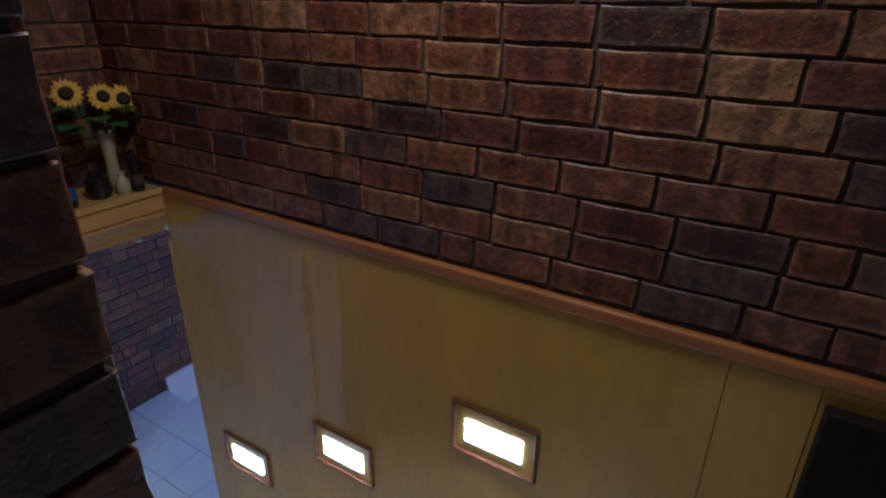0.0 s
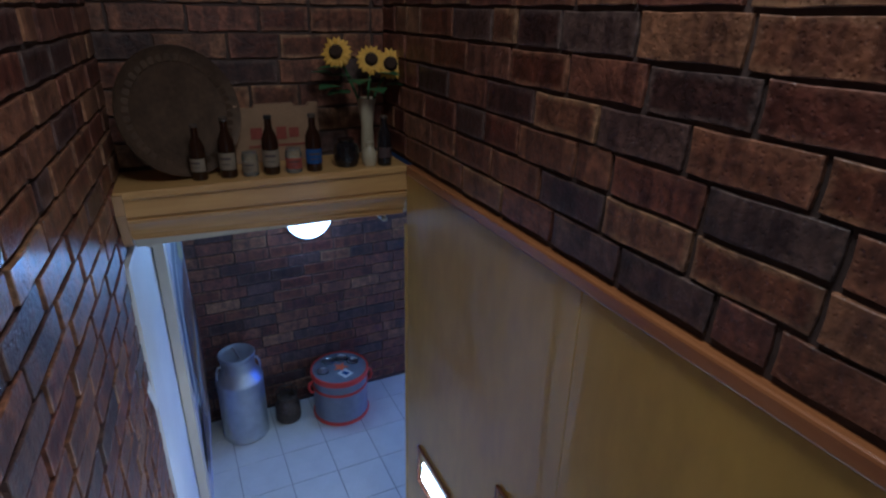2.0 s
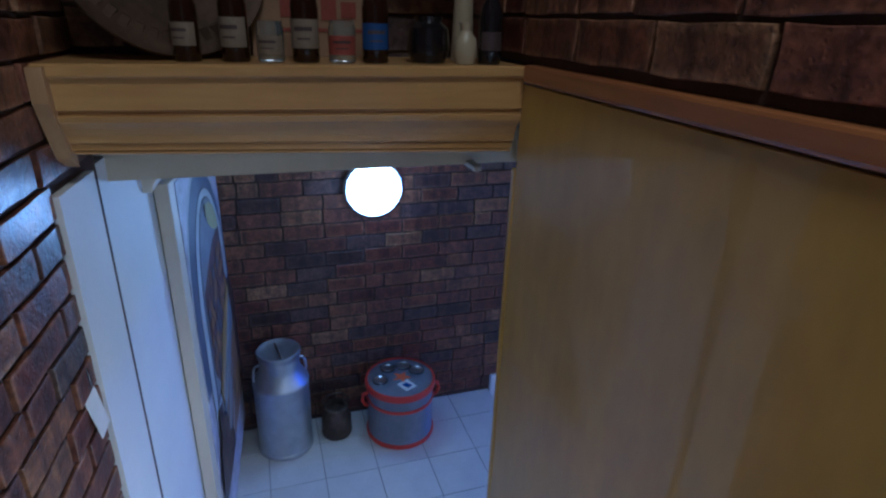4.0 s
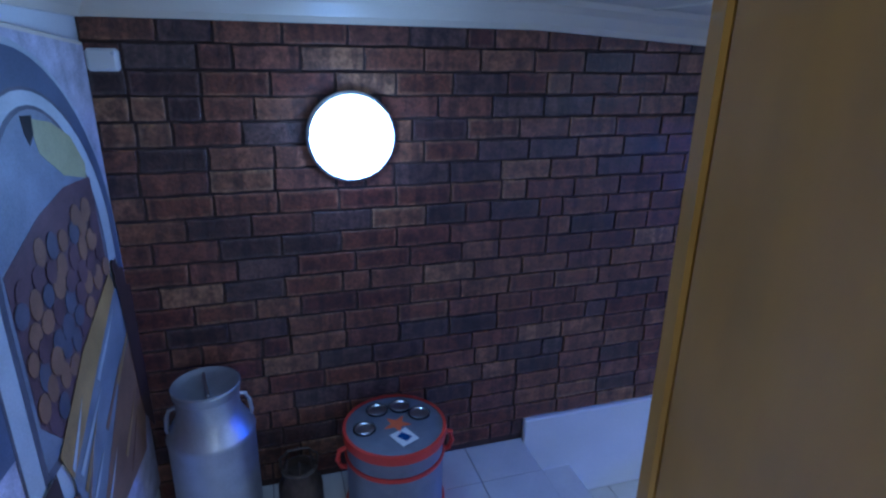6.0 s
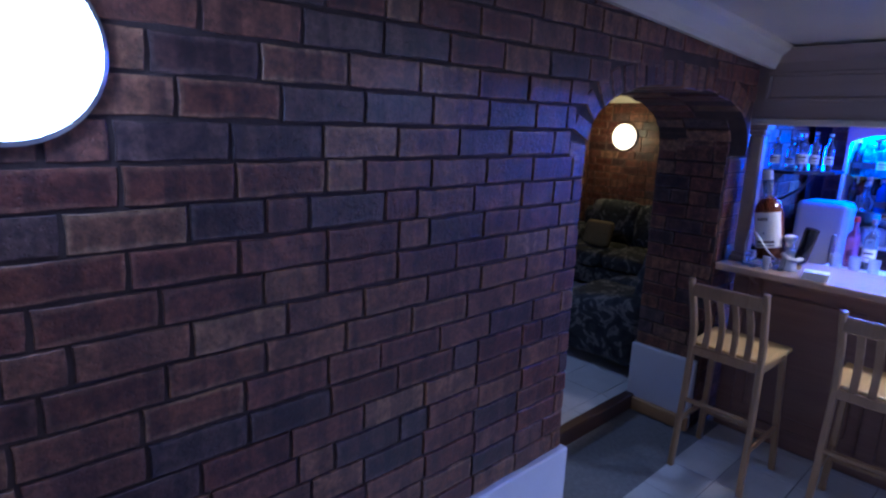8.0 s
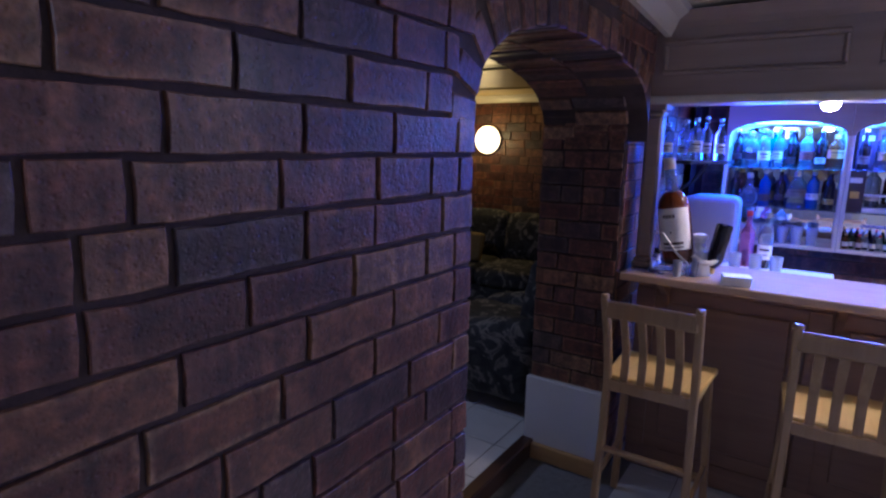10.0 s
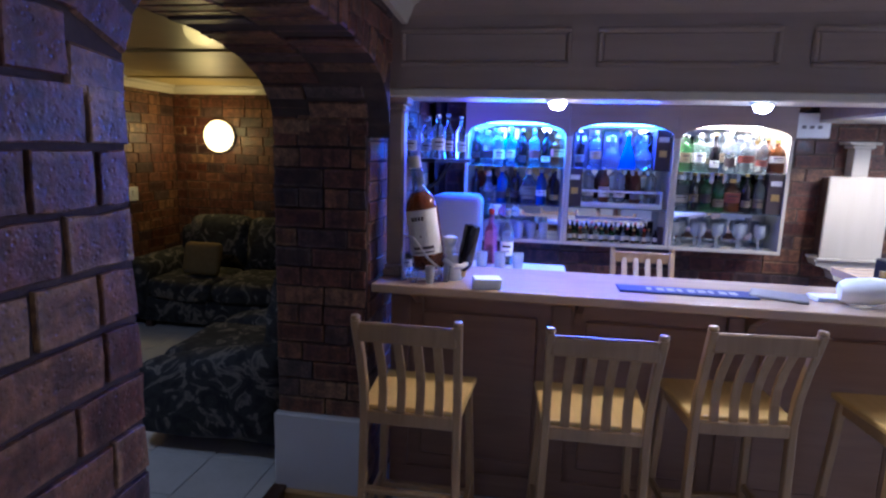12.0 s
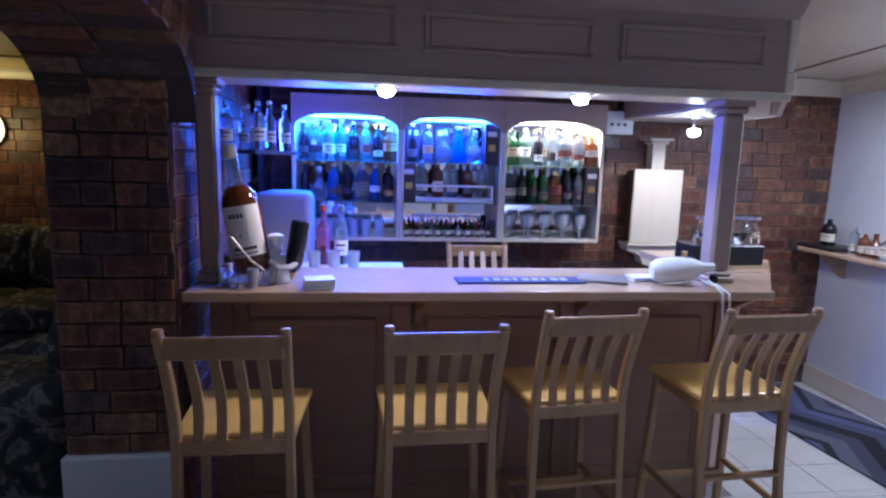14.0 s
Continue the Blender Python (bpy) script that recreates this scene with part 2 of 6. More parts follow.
def rug_material():
    """Woven rug with stepped grey and blue zigzag bands."""
    m = bpy.data.materials.new("rug_weave")
    m.use_nodes = True
    nt = m.node_tree
    n, link = nt.nodes, nt.links
    b = n["Principled BSDF"]
    tc, sep = n.new("ShaderNodeTexCoord"), n.new("ShaderNodeSeparateXYZ")
    link.new(tc.outputs["Object"], sep.inputs[0])

    def math_node(op, a, bb):
        k = n.new("ShaderNodeMath")
        k.operation = op
        for i, v in enumerate((a, bb)):
            if isinstance(v, (int, float)):
                k.inputs[i].default_value = v
            else:
                link.new(v, k.inputs[i])
        return k.outputs[0]
    zig = math_node("PINGPONG", sep.outputs["Y"], 0.42)
    band = math_node("ADD", math_node("MULTIPLY", zig, 0.62), sep.outputs["X"])
    saw = math_node("FRACT", math_node("MULTIPLY", band, 1.7), 0)
    ramp = n.new("ShaderNodeValToRGB")
    ramp.color_ramp.interpolation = "CONSTANT"
    el = ramp.color_ramp.elements
    el[0].position, el[0].color = 0, (0.012, 0.012, 0.018, 1)
    el[1].position, el[1].color = 0.20, (0.060, 0.068, 0.115, 1)
    for p, c in ((0.38, (0.085, 0.10, 0.19, 1)), (0.52, (0.020, 0.022, 0.032, 1)), (0.62, (0.11, 0.115, 0.16, 1)), (0.82, (0.05, 0.056, 0.09, 1))):
        e = el.new(p)
        e.color = c
    link.new(saw, ramp.inputs[0])
    link.new(ramp.outputs[0], b.inputs["Base Color"])
    no = n.new("ShaderNodeTexNoise")
    no.inputs["Scale"].default_value = 400
    link.new(tc.outputs["Object"], no.inputs["Vector"])
    bp = n.new("ShaderNodeBump")
    bp.inputs["Strength"].default_value, bp.inputs["Distance"].default_value = 0.5, 0.004
    link.new(no.outputs[0], bp.inputs["Height"])
    link.new(bp.outputs[0], b.inputs["Normal"])
    b.inputs["Roughness"].default_value = 0.95
    return m


BRICK, BRICK_J = brick_material("sealed_brick"), brick_material("sealed_brick_field", True)
MORTAR = material("dark_mortar", (0.074, 0.049, 0.041), 0.85, scale=12, vary=0.4, bump=0.5)
MORTAR_B = material("brown_mortar", (0.13, 0.092, 0.07), 0.85, scale=12, vary=0.4, bump=0.5)
WHITE = material("white_plaster", (0.72, 0.73, 0.74), 0.6, scale=4, vary=0.07, bump=0.12, fine=90)
CREAM = material("cream_ceiling_board", (0.66, 0.60, 0.47), 0.35, scale=3, vary=0.08, bump=0.05, coat=0.3)
GOLDCEIL = material("golden_ceiling_board", (0.62, 0.46, 0.15), 0.4, scale=3, vary=0.14, bump=0.05, coat=0.2)
FRIDGEGREY = material("silver_grey_enamel", (0.42, 0.43, 0.46), 0.25, scale=5, vary=0.06, bump=0.02)
TILE = material("pale_floor_tile", (0.62, 0.62, 0.60), 0.22, scale=7, vary=0.09, bump=0.05, fine=60)
GROUT = material("grey_grout", (0.22, 0.22, 0.22), 0.9, scale=40, vary=0.2)
PLY = material("varnished_ply", (0.50, 0.315, 0.045), 0.36, scale=3.0, vary=0.22, bump=0.04, fine=26, coat=0.4, stretch=(1, 1, 0.35))
DARKTRIM = material("dark_red_bead", (0.15, 0.06, 0.03), 0.4, scale=20, vary=0.2)
PINE_X = wood("pine_rail", (0.56, 0.35, 0.13), (0.42, 0.24, 0.085), 0.35, 2.5, "x", 0.3)
PINE_Y = wood("pine_board", (0.54, 0.33, 0.105), (0.41, 0.23, 0.065), 0.35, 2.5, "y", 0.3)
PINE = wood("pine_post", (0.43, 0.27, 0.125), (0.32, 0.19, 0.08), 0.4, 3.0, "z", 0.25)
# Stool pine again, brighter and yellower: downlight on the seats put into the colour.
PINE_LIT = wood("pine_seat_lightened", (0.70, 0.46, 0.15), (0.58, 0.36, 0.10), 0.32, 3.0, "y", 0.3)
TRIMRED = wood("red_stained_trim", (0.36, 0.15, 0.045), (0.25, 0.095, 0.03), 0.3, 2.5, "x", 0.4)
BARWOOD = wood("limed_bar_panel", (0.30, 0.172, 0.105), (0.225, 0.122, 0.074), 0.42, 1.5, "x", 0.15)
CANOPY = wood("limed_canopy_panel", (0.38, 0.285, 0.225), (0.31, 0.23, 0.18), 0.5, 1.2, "x", 0.1)
BARTOP = wood("beech_bartop", (0.50, 0.36, 0.23), (0.41, 0.285, 0.175), 0.2, 1.5, "x", 0.5)
DARK_WOOD_AND_SHADE = wood("dark_wood_and_shade", (0.09, 0.045, 0.03), (0.05, 0.025, 0.018), 0.35, 2.0, "y", 0.3)
DOORDARK = wood("black_stained_door", (0.022, 0.015, 0.012), (0.012, 0.009, 0.008), 0.6, 2.0, "z", 0.0)
DOORDARK.node_tree.nodes["Principled BSDF"].inputs["Specular IOR Level"].default_value = 0.12
CANVAS_PUR = material("purple_brown_paint", (0.105, 0.062, 0.068), 0.4, scale=9, vary=0.5, bump=0.15)
PALEWOOD = wood("pale_painted_wood", (0.66, 0.60, 0.48), (0.60, 0.54, 0.42), 0.4, 1.0, "z", 0.1)
LAMPGLASS = material("lit_opal_glass", (0.80, 0.91, 1.0), 0.3, vary=0, bump=0, emit=9)
WARMGLASS = material("lit_warm_glass", (1.0, 0.74, 0.28), 0.3, vary=0, bump=0, emit=4)
BULB_W = material("lit_warm_bulb", (1.0, 0.90, 0.80), 0.3, vary=0, bump=0, emit=60)
BULB_C = material("lit_cool_bulb", (0.78, 0.88, 1.0), 0.3, vary=0, bump=0, emit=60)
LOUVRE = material("lit_step_lens", (0.92, 0.97, 1.0), 0.3, vary=0, bump=0, emit=14)
LED_BLUE = material("lit_blue_strip", (0.12, 0.55, 1.0), 0.3, vary=0, bump=0, emit=40)
LED_WHITE = material("lit_white_strip", (1.0, 0.95, 0.82), 0.3, vary=0, bump=0, emit=40)
CHROME = material("brushed_steel", (0.62, 0.63, 0.65), 0.28, 1.0, scale=60, vary=0.12, bump=0.05)
ALU = material("dull_aluminium", (0.52, 0.54, 0.58), 0.42, 0.85, scale=14, vary=0.2, bump=0.15)
RUSTY = material("aged_brown_iron", (0.10, 0.075, 0.055), 0.6, 0.5, scale=30, vary=0.5, bump=0.4)
COPPER = material("tarnished_copper", (0.085, 0.052, 0.03), 0.6, 0.5, scale=16, vary=0.45, bump=0.35, fine=70)
REDPAINT = material("red_paint", (0.55, 0.05, 0.03), 0.35, scale=20, vary=0.15)
ORANGE = material("orange_print", (0.72, 0.16, 0.05), 0.5, scale=20, vary=0.1)
KEGGREY = material("grey_painted_drum", (0.22, 0.23, 0.27), 0.4, 0.3, scale=16, vary=0.2, bump=0.1)
BLACK = material("black_plastic", (0.015, 0.015, 0.017), 0.3, scale=30, vary=0.2, bump=0.03)
WHITEPL = material("white_plastic", (0.78, 0.78, 0.77), 0.35, scale=20, vary=0.04, bump=0.02)
FRIDGE = material("white_enamel", (0.75, 0.77, 0.78), 0.2, scale=5, vary=0.04, bump=0.02)
GLASS = material("clear_glass", (0.96, 0.98, 1.0), 0.02, vary=0, bump=0, clear=1.0, ior=1.45)
SHELFGLASS = material("shelf_glass", (0.75, 0.92, 0.92), 0.03, vary=0, bump=0, clear=0.85)
MIRROR = material("mirror_back", (0.70, 0.74, 0.76), 0.03, 1.0, vary=0, bump=0)
STEMWARE = material("stemware_glass", (0.86, 0.91, 0.96), 0.05, vary=0, bump=0, clear=0.68)
GREENGL = material("green_bottle_glass", (0.03, 0.16, 0.04), 0.06, vary=0, bump=0, clear=0.55)
BROWNGL = material("brown_bottle_glass", (0.030, 0.012, 0.006), 0.06, vary=0, bump=0, clear=0.3)
AMBER = material("amber_spirit", (0.20, 0.055, 0.012), 0.05, vary=0, bump=0, clear=0.45)
PALEGL = material("pale_spirit_glass", (0.62, 0.70, 0.74), 0.03, vary=0, bump=0, clear=0.9)
BLUEGL = material("blue_bottle_glass", (0.06, 0.14, 0.42), 0.06, vary=0, bump=0, clear=0.45)
PINKGL = material("pink_bottle_glass", (0.80, 0.30, 0.50), 0.06, vary=0, bump=0, clear=0.85)
DARKGL = material("dark_bottle_glass", (0.012, 0.010, 0.012), 0.08, vary=0, bump=0)
PAPER = material("label_paper", (0.70, 0.64, 0.52), 0.6, scale=40, vary=0.1, bump=0.03)
PAPER_W = material("white_label", (0.78, 0.78, 0.76), 0.5, scale=40, vary=0.06, bump=0.02)
PRINT = material("dark_print", (0.06, 0.04, 0.04), 0.6, scale=40, vary=0.1, bump=0)
REDPRINT = material("faded_red_print", (0.25, 0.06, 0.04), 0.6, scale=40, vary=0.2, bump=0)
GOLD = material("gold_foil", (0.65, 0.45, 0.15), 0.3, 0.9, scale=40, vary=0.1)
PETAL = material("sunflower_petal", (0.72, 0.42, 0.035), 0.6, scale=50, vary=0.2)
SEEDS = material("sunflower_heart", (0.035, 0.018, 0.01), 0.9, scale=200, vary=0.4, bump=0.5)
LEAF = material("dark_green_leaf", (0.04, 0.10, 0.03), 0.55, scale=40, vary=0.3)
AGED = material("aged_label", (0.20, 0.16, 0.11), 0.6, scale=40, vary=0.2, bump=0.03)
CERAMIC = material("cream_ceramic", (0.42, 0.36, 0.24), 0.3, scale=20, vary=0.1, bump=0.03)
CARTON = material("tan_carton", (0.30, 0.19, 0.105), 0.7, scale=20, vary=0.2, bump=0.1)
NAVY = material("navy_bar_mat", (0.02, 0.03, 0.12), 0.7, scale=60, vary=0.2, bump=0.1)
GREYMAT = material("grey_slate", (0.16, 0.15, 0.15), 0.5, scale=40, vary=0.15)
FABRIC, RUG = fabric_material("leaf_upholstery"), rug_material()
CUSHION = material("ochre_cushion", (0.20, 0.14, 0.05), 0.85, scale=30, vary=0.2, bump=0.2)
CANVAS_BLUE = material("blue_grey_paint", (0.11, 0.125, 0.19), 0.4, scale=5, vary=0.45, bump=0.12)
CANVAS_SKY = material("mottled_sky_paint", (0.48, 0.46, 0.54), 0.4, scale=16, vary=0.5, bump=0.12)
CANVAS_DIM = material("slate_paint", (0.10, 0.095, 0.12), 0.4, scale=12, vary=0.4, bump=0.12)
CANVAS_GREY = material("grey_blue_paint", (0.20, 0.21, 0.25), 0.4, scale=9, vary=0.4, bump=0.12)
CANVAS_DARK = material("dark_umber_paint", (0.055, 0.033, 0.030), 0.4, scale=14, vary=0.5, bump=0.15)
CANVAS_PALE = material("pale_blue_paint", (0.46, 0.48, 0.50), 0.4, scale=6, vary=0.3, bump=0.12)
CANVAS_YEL = material("yellow_green_paint", (0.36, 0.34, 0.17), 0.4, scale=6, vary=0.3, bump=0.12)
CANVAS_BRN = material("brown_stone_paint", (0.21, 0.12, 0.07), 0.4, scale=8, vary=0.45, bump=0.15)
CANVAS_OCH = material("ochre_path_paint", (0.34, 0.22, 0.08), 0.4, scale=7, vary=0.45, bump=0.12)
CURTAIN = material("dark_curtain", (0.03, 0.02, 0.03), 0.9, scale=10, vary=0.4, bump=0.2)


# ---- building helpers ----
def thing(name, place=(0, 0, 0), turn=0.0, label="", category="", group=""):
    ob = new(name)
    ob.matrix_world = pose(*place, 0, 0, turn)
    return tagged(ob, label, category, group)


def part(name, bm, mat, parent=None, label="", smooth=False):
    me = bpy.data.meshes.new(name)
    bmesh.ops.recalc_face_normals(bm, faces=bm.faces[:])
    bm.to_mesh(me)
    bm.free()
    me.materials.append(mat)
    if smooth:
        for p in me.polygons:
            p.use_smooth = True
        me.set_sharp_from_angle(angle=radians(38))
    ob = new(name, me)
    if parent:
        ob.parent = parent
    if label:
        ob["label"] = label
    return ob


def box(x0, x1, y0, y1, z0, z1, bevel=0.0, into=None, seg=1):
    bm = into or bmesh.new()
    made = bmesh.ops.create_cube(bm, size=1)
    vs = made["verts"]
    for v in vs:
        v.co = Vector(((x0 + x1) / 2 + v.co.x * (x1 - x0), (y0 + y1) / 2 + v.co.y * (y1 - y0), (z0 + z1) / 2 + v.co.z * (z1 - z0)))
    if bevel:
        es = list({e for v in vs for e in v.link_edges})
        bmesh.ops.bevel(bm, geom=es, offset=bevel, segments=seg, affect="EDGES", profile=0.5)
    return bm


def beam(a, b, wide, deep, bevel=0.003, into=None):
    """A square bar from a to b."""
    a, b = Vector(a), Vector(b)
    bm = bmesh.new()
    box(-wide / 2, wide / 2, -deep / 2, deep / 2, 0, (b - a).length, bevel, bm)
    d = (b - a).normalized()
    side = Vector((1, 0, 0)) if abs(d.x) < 0.9 else Vector((0, 1, 0))
    y = d.cross(side).normalized()
    x = y.cross(d).normalized()
    m = Matrix((x, y, d)).transposed().to_4x4()
    m.translation = a
    bm.transform(m)
    if into is None:
        return bm
    tmp = bpy.data.meshes.new("tmp")
    bm.to_mesh(tmp)
    bm.free()
    into.from_mesh(tmp)
    bpy.data.meshes.remove(tmp)
    return into


def lathe(profile, seg=20, sx=1.0, sy=1.0):
    """Turns (radius, height) pairs about z."""
    bm = bmesh.new()
    rings = []
    for r, z in profile:
        if r <= 1e-5:
            rings.append([bm.verts.new((0, 0, z))])
        else:
            rings.append([bm.verts.new((sx * r * math.cos(2 * math.pi * i / seg), sy * r * math.sin(2 * math.pi * i / seg), z)) for i in range(seg)])
    for p, q in zip(rings, rings[1:]):
        for i in range(seg):
            j = (i + 1) % seg
            if len(p) == 1 and len(q) > 1:
                bm.faces.new((p[0], q[i], q[j]))
            elif len(q) == 1 and len(p) > 1:
                bm.faces.new((p[i], p[j], q[0]))
            elif len(p) > 1:
                bm.faces.new((p[i], p[j], q[j], q[i]))
    return bm


def tube(points, r, seg=8):
    """A round bar through points."""
    pts = [Vector(p) for p in points]
    bm = bmesh.new()
    rings = []
    for i, p in enumerate(pts):
        d = (pts[min(i + 1, len(pts) - 1)] - pts[max(i - 1, 0)]).normalized()
        side = Vector((0, 0, 1)) if abs(d.z) < 0.9 else Vector((1, 0, 0))
        x = d.cross(side).normalized()
        y = d.cross(x).normalized()
        rings.append([bm.verts.new(p + r * (x * math.cos(2 * math.pi * k / seg) + y * math.sin(2 * math.pi * k / seg))) for k in range(seg)])
    for p, q in zip(rings, rings[1:]):
        for k in range(seg):
            bm.faces.new((p[k], p[(k + 1) % seg], q[(k + 1) % seg], q[k]))
    bm.faces.new(rings[0])
    bm.faces.new(rings[-1])
    return bm


def prism(outline, lo, hi, axis="z"):
    """Extrudes a flat outline of (u, v) from lo to hi along an axis."""
    bm = bmesh.new()
    put = {"z": lambda u, v, w: (u, v, w), "x": lambda u, v, w: (w, u, v), "y": lambda u, v, w: (u, w, v)}[axis]
    a = [bm.verts.new(put(u, v, lo)) for u, v in outline]
    b = [bm.verts.new(put(u, v, hi)) for u, v in outline]
    bm.faces.new(a)
    bm.faces.new(b)
    for i in range(len(a)):
        j = (i + 1) % len(a)
        bm.faces.new((a[i], a[j], b[j], b[i]))
    return bm


def moved(bm, m):
    bm.transform(m)
    return bm


def structure(name, bm, mat, label, category):
    return tagged(part(name, bm, mat), label, category, kind="structure")


# ---- bricks and tiles ----
PITCH, JOINT = 0.0865, 0.0105
brick_meshes = {}


def face_ring(l, h, y, jit, rnd):
    """Points round a brick's face, with slightly uneven edges."""
    long = max(2, round(l / 0.03))
    pts = [(-l + 2 * l * i / long, -h) for i in range(long)] + [(l, -h), (l, 0)] + [(l - 2 * l * i / long, h) for i in range(long)] + [(-l, h), (-l, 0)]
    return [(x + rnd.uniform(-jit, jit), y, z + rnd.uniform(-jit, jit)) for x, z in pts]


def brick_mesh(length, high=PITCH - JOINT):
    """One brick with worn, uneven front edges: x along the wall, z up, its face towards +y."""
    key = (round(length / 0.006), round(high / 0.002))
    if key not in brick_meshes:
        l, h, d, c = key[0] * 0.006 / 2, key[1] * 0.002 / 2, 0.009, 0.0017
        bm = bmesh.new()
        rnd = random.Random(key[0] * 31 + key[1])
        mid = [bm.verts.new(p) for p in face_ring(l, h, d - c, 0.0026, rnd)]
        back = [bm.verts.new((v.co.x, -0.01, v.co.z)) for v in mid]
        front = [bm.verts.new((v.co.x * (1 - c / l) + rnd.uniform(-0.0006, 0.0006), d, v.co.z * (1 - c / h) + rnd.uniform(-0.0006, 0.0006))) for v in mid]
        n = len(mid)
        for a, b in ((back, mid), (mid, front)):
            for i in range(n):
                j = (i + 1) % n
                bm.faces.new((a[i], a[j], b[j], b[i]))
        bm.faces.new(front)
        bmesh.ops.recalc_face_normals(bm, faces=bm.faces[:])
        place, size = bm.loops.layers.uv.new("place"), bm.loops.layers.uv.new("size")
        for f in bm.faces:
            for lp in f.loops:
                lp[place].uv = (lp.vert.co.x, lp.vert.co.z)
                lp[size].uv = (l, h)
        me = bpy.data.meshes.new("brick")
        bm.to_mesh(me)
        bm.free()
        me.materials.append(BRICK)
        brick_meshes[key] = me
    return brick_meshes[key]


def lay_bricks(wall, at, turn, z0, z1, spans, near=None, seed=1, most=290, high=PITCH):
    """Lays courses on a wall. at(u, z): the place of the point u along the wall; turn: the bricks' heading in degrees;
    spans(z): stretches (u0, u1) with brick in that course. Past `most`, the far ones become one field."""
    rnd = random.Random(seed)
    todo = []
    rows = int((z1 - z0) / high)
    for k in range(rows):
        z = z0 + (k + 0.5) * high
        for u0, u1 in spans(z):
            u = u0 - (0.118 if k % 2 else 0.0) * rnd.uniform(0.8, 1.1)
            while u < u1 - 0.03:
                l = rnd.choice((0.217, 0.217, 0.217, 0.217, 0.217, 0.217, 0.217, 0.160, 0.103))
                a, b = max(u, u0), min(u + l, u1)
                if b - a > 0.035:
                    todo.append(((a + b) / 2, z, b - a))
                u += l + JOINT
    if near:
        todo.sort(key=lambda q: near(q[0], q[1]))
    field = bmesh.new()
    field.loops.layers.uv.new("place")
    field.loops.layers.uv.new("size")
    for i, (u, z, l) in enumerate(todo):
        m = pose(*at(u, z), rnd.uniform(-0.5, 0.5), rnd.uniform(-0.35, 0.35), turn + rnd.uniform(-0.4, 0.4)) @ pose(0, rnd.uniform(-0.002, 0.002), rnd.uniform(-0.0015, 0.0015))
        me = brick_mesh(l, high - JOINT)
        if i < most:
            ob = new("brick", me)
            ob.parent = wall
            ob.matrix_world = m
        else:
            k = len(field.verts)
            field.from_mesh(me)
            field.verts.ensure_lookup_table()
            for v in field.verts[k:]:
                v.co = m @ v.co
    if len(field.verts):
        tagged(part("brick_field", field, BRICK_J, wall), kind="stuff")
    else:
        field.free()


tile_meshes = {}


def lay_tiles(floor, x0, x1, y0, y1, z, size=0.30, ox=0.0, oy=0.0, near=None, most=290):
    """Square tiles on a floor, cut at its edges."""
    todo = []
    i0, i1 = math.floor((x0 - ox) / size), math.ceil((x1 - ox) / size)
    j0, j1 = math.floor((y0 - oy) / size), math.ceil((y1 - oy) / size)
    for i in range(i0, i1):
        for j in range(j0, j1):
            a, b = max(x0, ox + i * size + 0.002), min(x1, ox + (i + 1) * size - 0.002)
            c, d = max(y0, oy + j * size + 0.002), min(y1, oy + (j + 1) * size - 0.002)
            if b - a > 0.02 and d - c > 0.02:
                todo.append((a, b, c, d))
    if near:
        todo.sort(key=lambda q: near((q[0] + q[1]) / 2, (q[2] + q[3]) / 2))
    field = bmesh.new()
    for i, (a, b, c, d) in enumerate(todo):
        if i < most:
            key = (round((b - a) * 500), round((d - c) * 500))
            if key not in tile_meshes:
                bm = box(-(b - a) / 2, (b - a) / 2, -(d - c) / 2, (d - c) / 2, -0.006, 0.003, 0.0015)
                me = bpy.data.meshes.new("tile")
                bm.to_mesh(me)
                bm.free()
                me.materials.append(TILE)
                tile_meshes[key] = me
            ob = new("tile", tile_meshes[key])
            ob.parent = floor
            ob.matrix_world = pose((a + b) / 2, (c + d) / 2, z)
        else:
            box(a, b, c, d, z - 0.006, z + 0.003, 0, field)
    if len(field.verts):
        tagged(part("tile_field", field, TILE, floor), kind="stuff")
    else:
        field.free()


# ---- the setting: walls, floors, ceilings ----
def CEIL(y):
    """Height of the boarded ceiling, which falls from the hall to the back of the bar."""
    return HALL - 0.055 * max(0.0, y - 2.2)


BEND = 2.6           # how square the arch's shoulders are


def arch_curve(y0, y1, spring, rise, steps=36):
    """A flat-topped arch with rounded shoulders."""
    c, a = (y0 + y1) / 2, (y1 - y0) / 2
    out = []
    for i in range(steps + 1):
        t = math.pi * i / steps
        k = abs(math.cos(t)) ** (2 / BEND)
        out.append((c - a * (k if t < math.pi / 2 else -k), spring + rise * max(0.0, math.sin(t)) ** (2 / BEND)))
    return out


AY0, AY1, ASPR, ARISE = 3.185, 4.735, 1.705, 0.325
XT = -5.40           # lounge face of the arch wall
outline = [(0.2, 0.0), (AY0, 0.0)] + arch_curve(AY0, AY1, ASPR, ARISE) + [(AY1, HALL + 0.1), (0.2, HALL + 0.1)]


def LW(x):
    """The face of the brick wall beside the stairs, which runs slightly askew."""
    return 0.352 + (-1.28 - x) * 0.0769


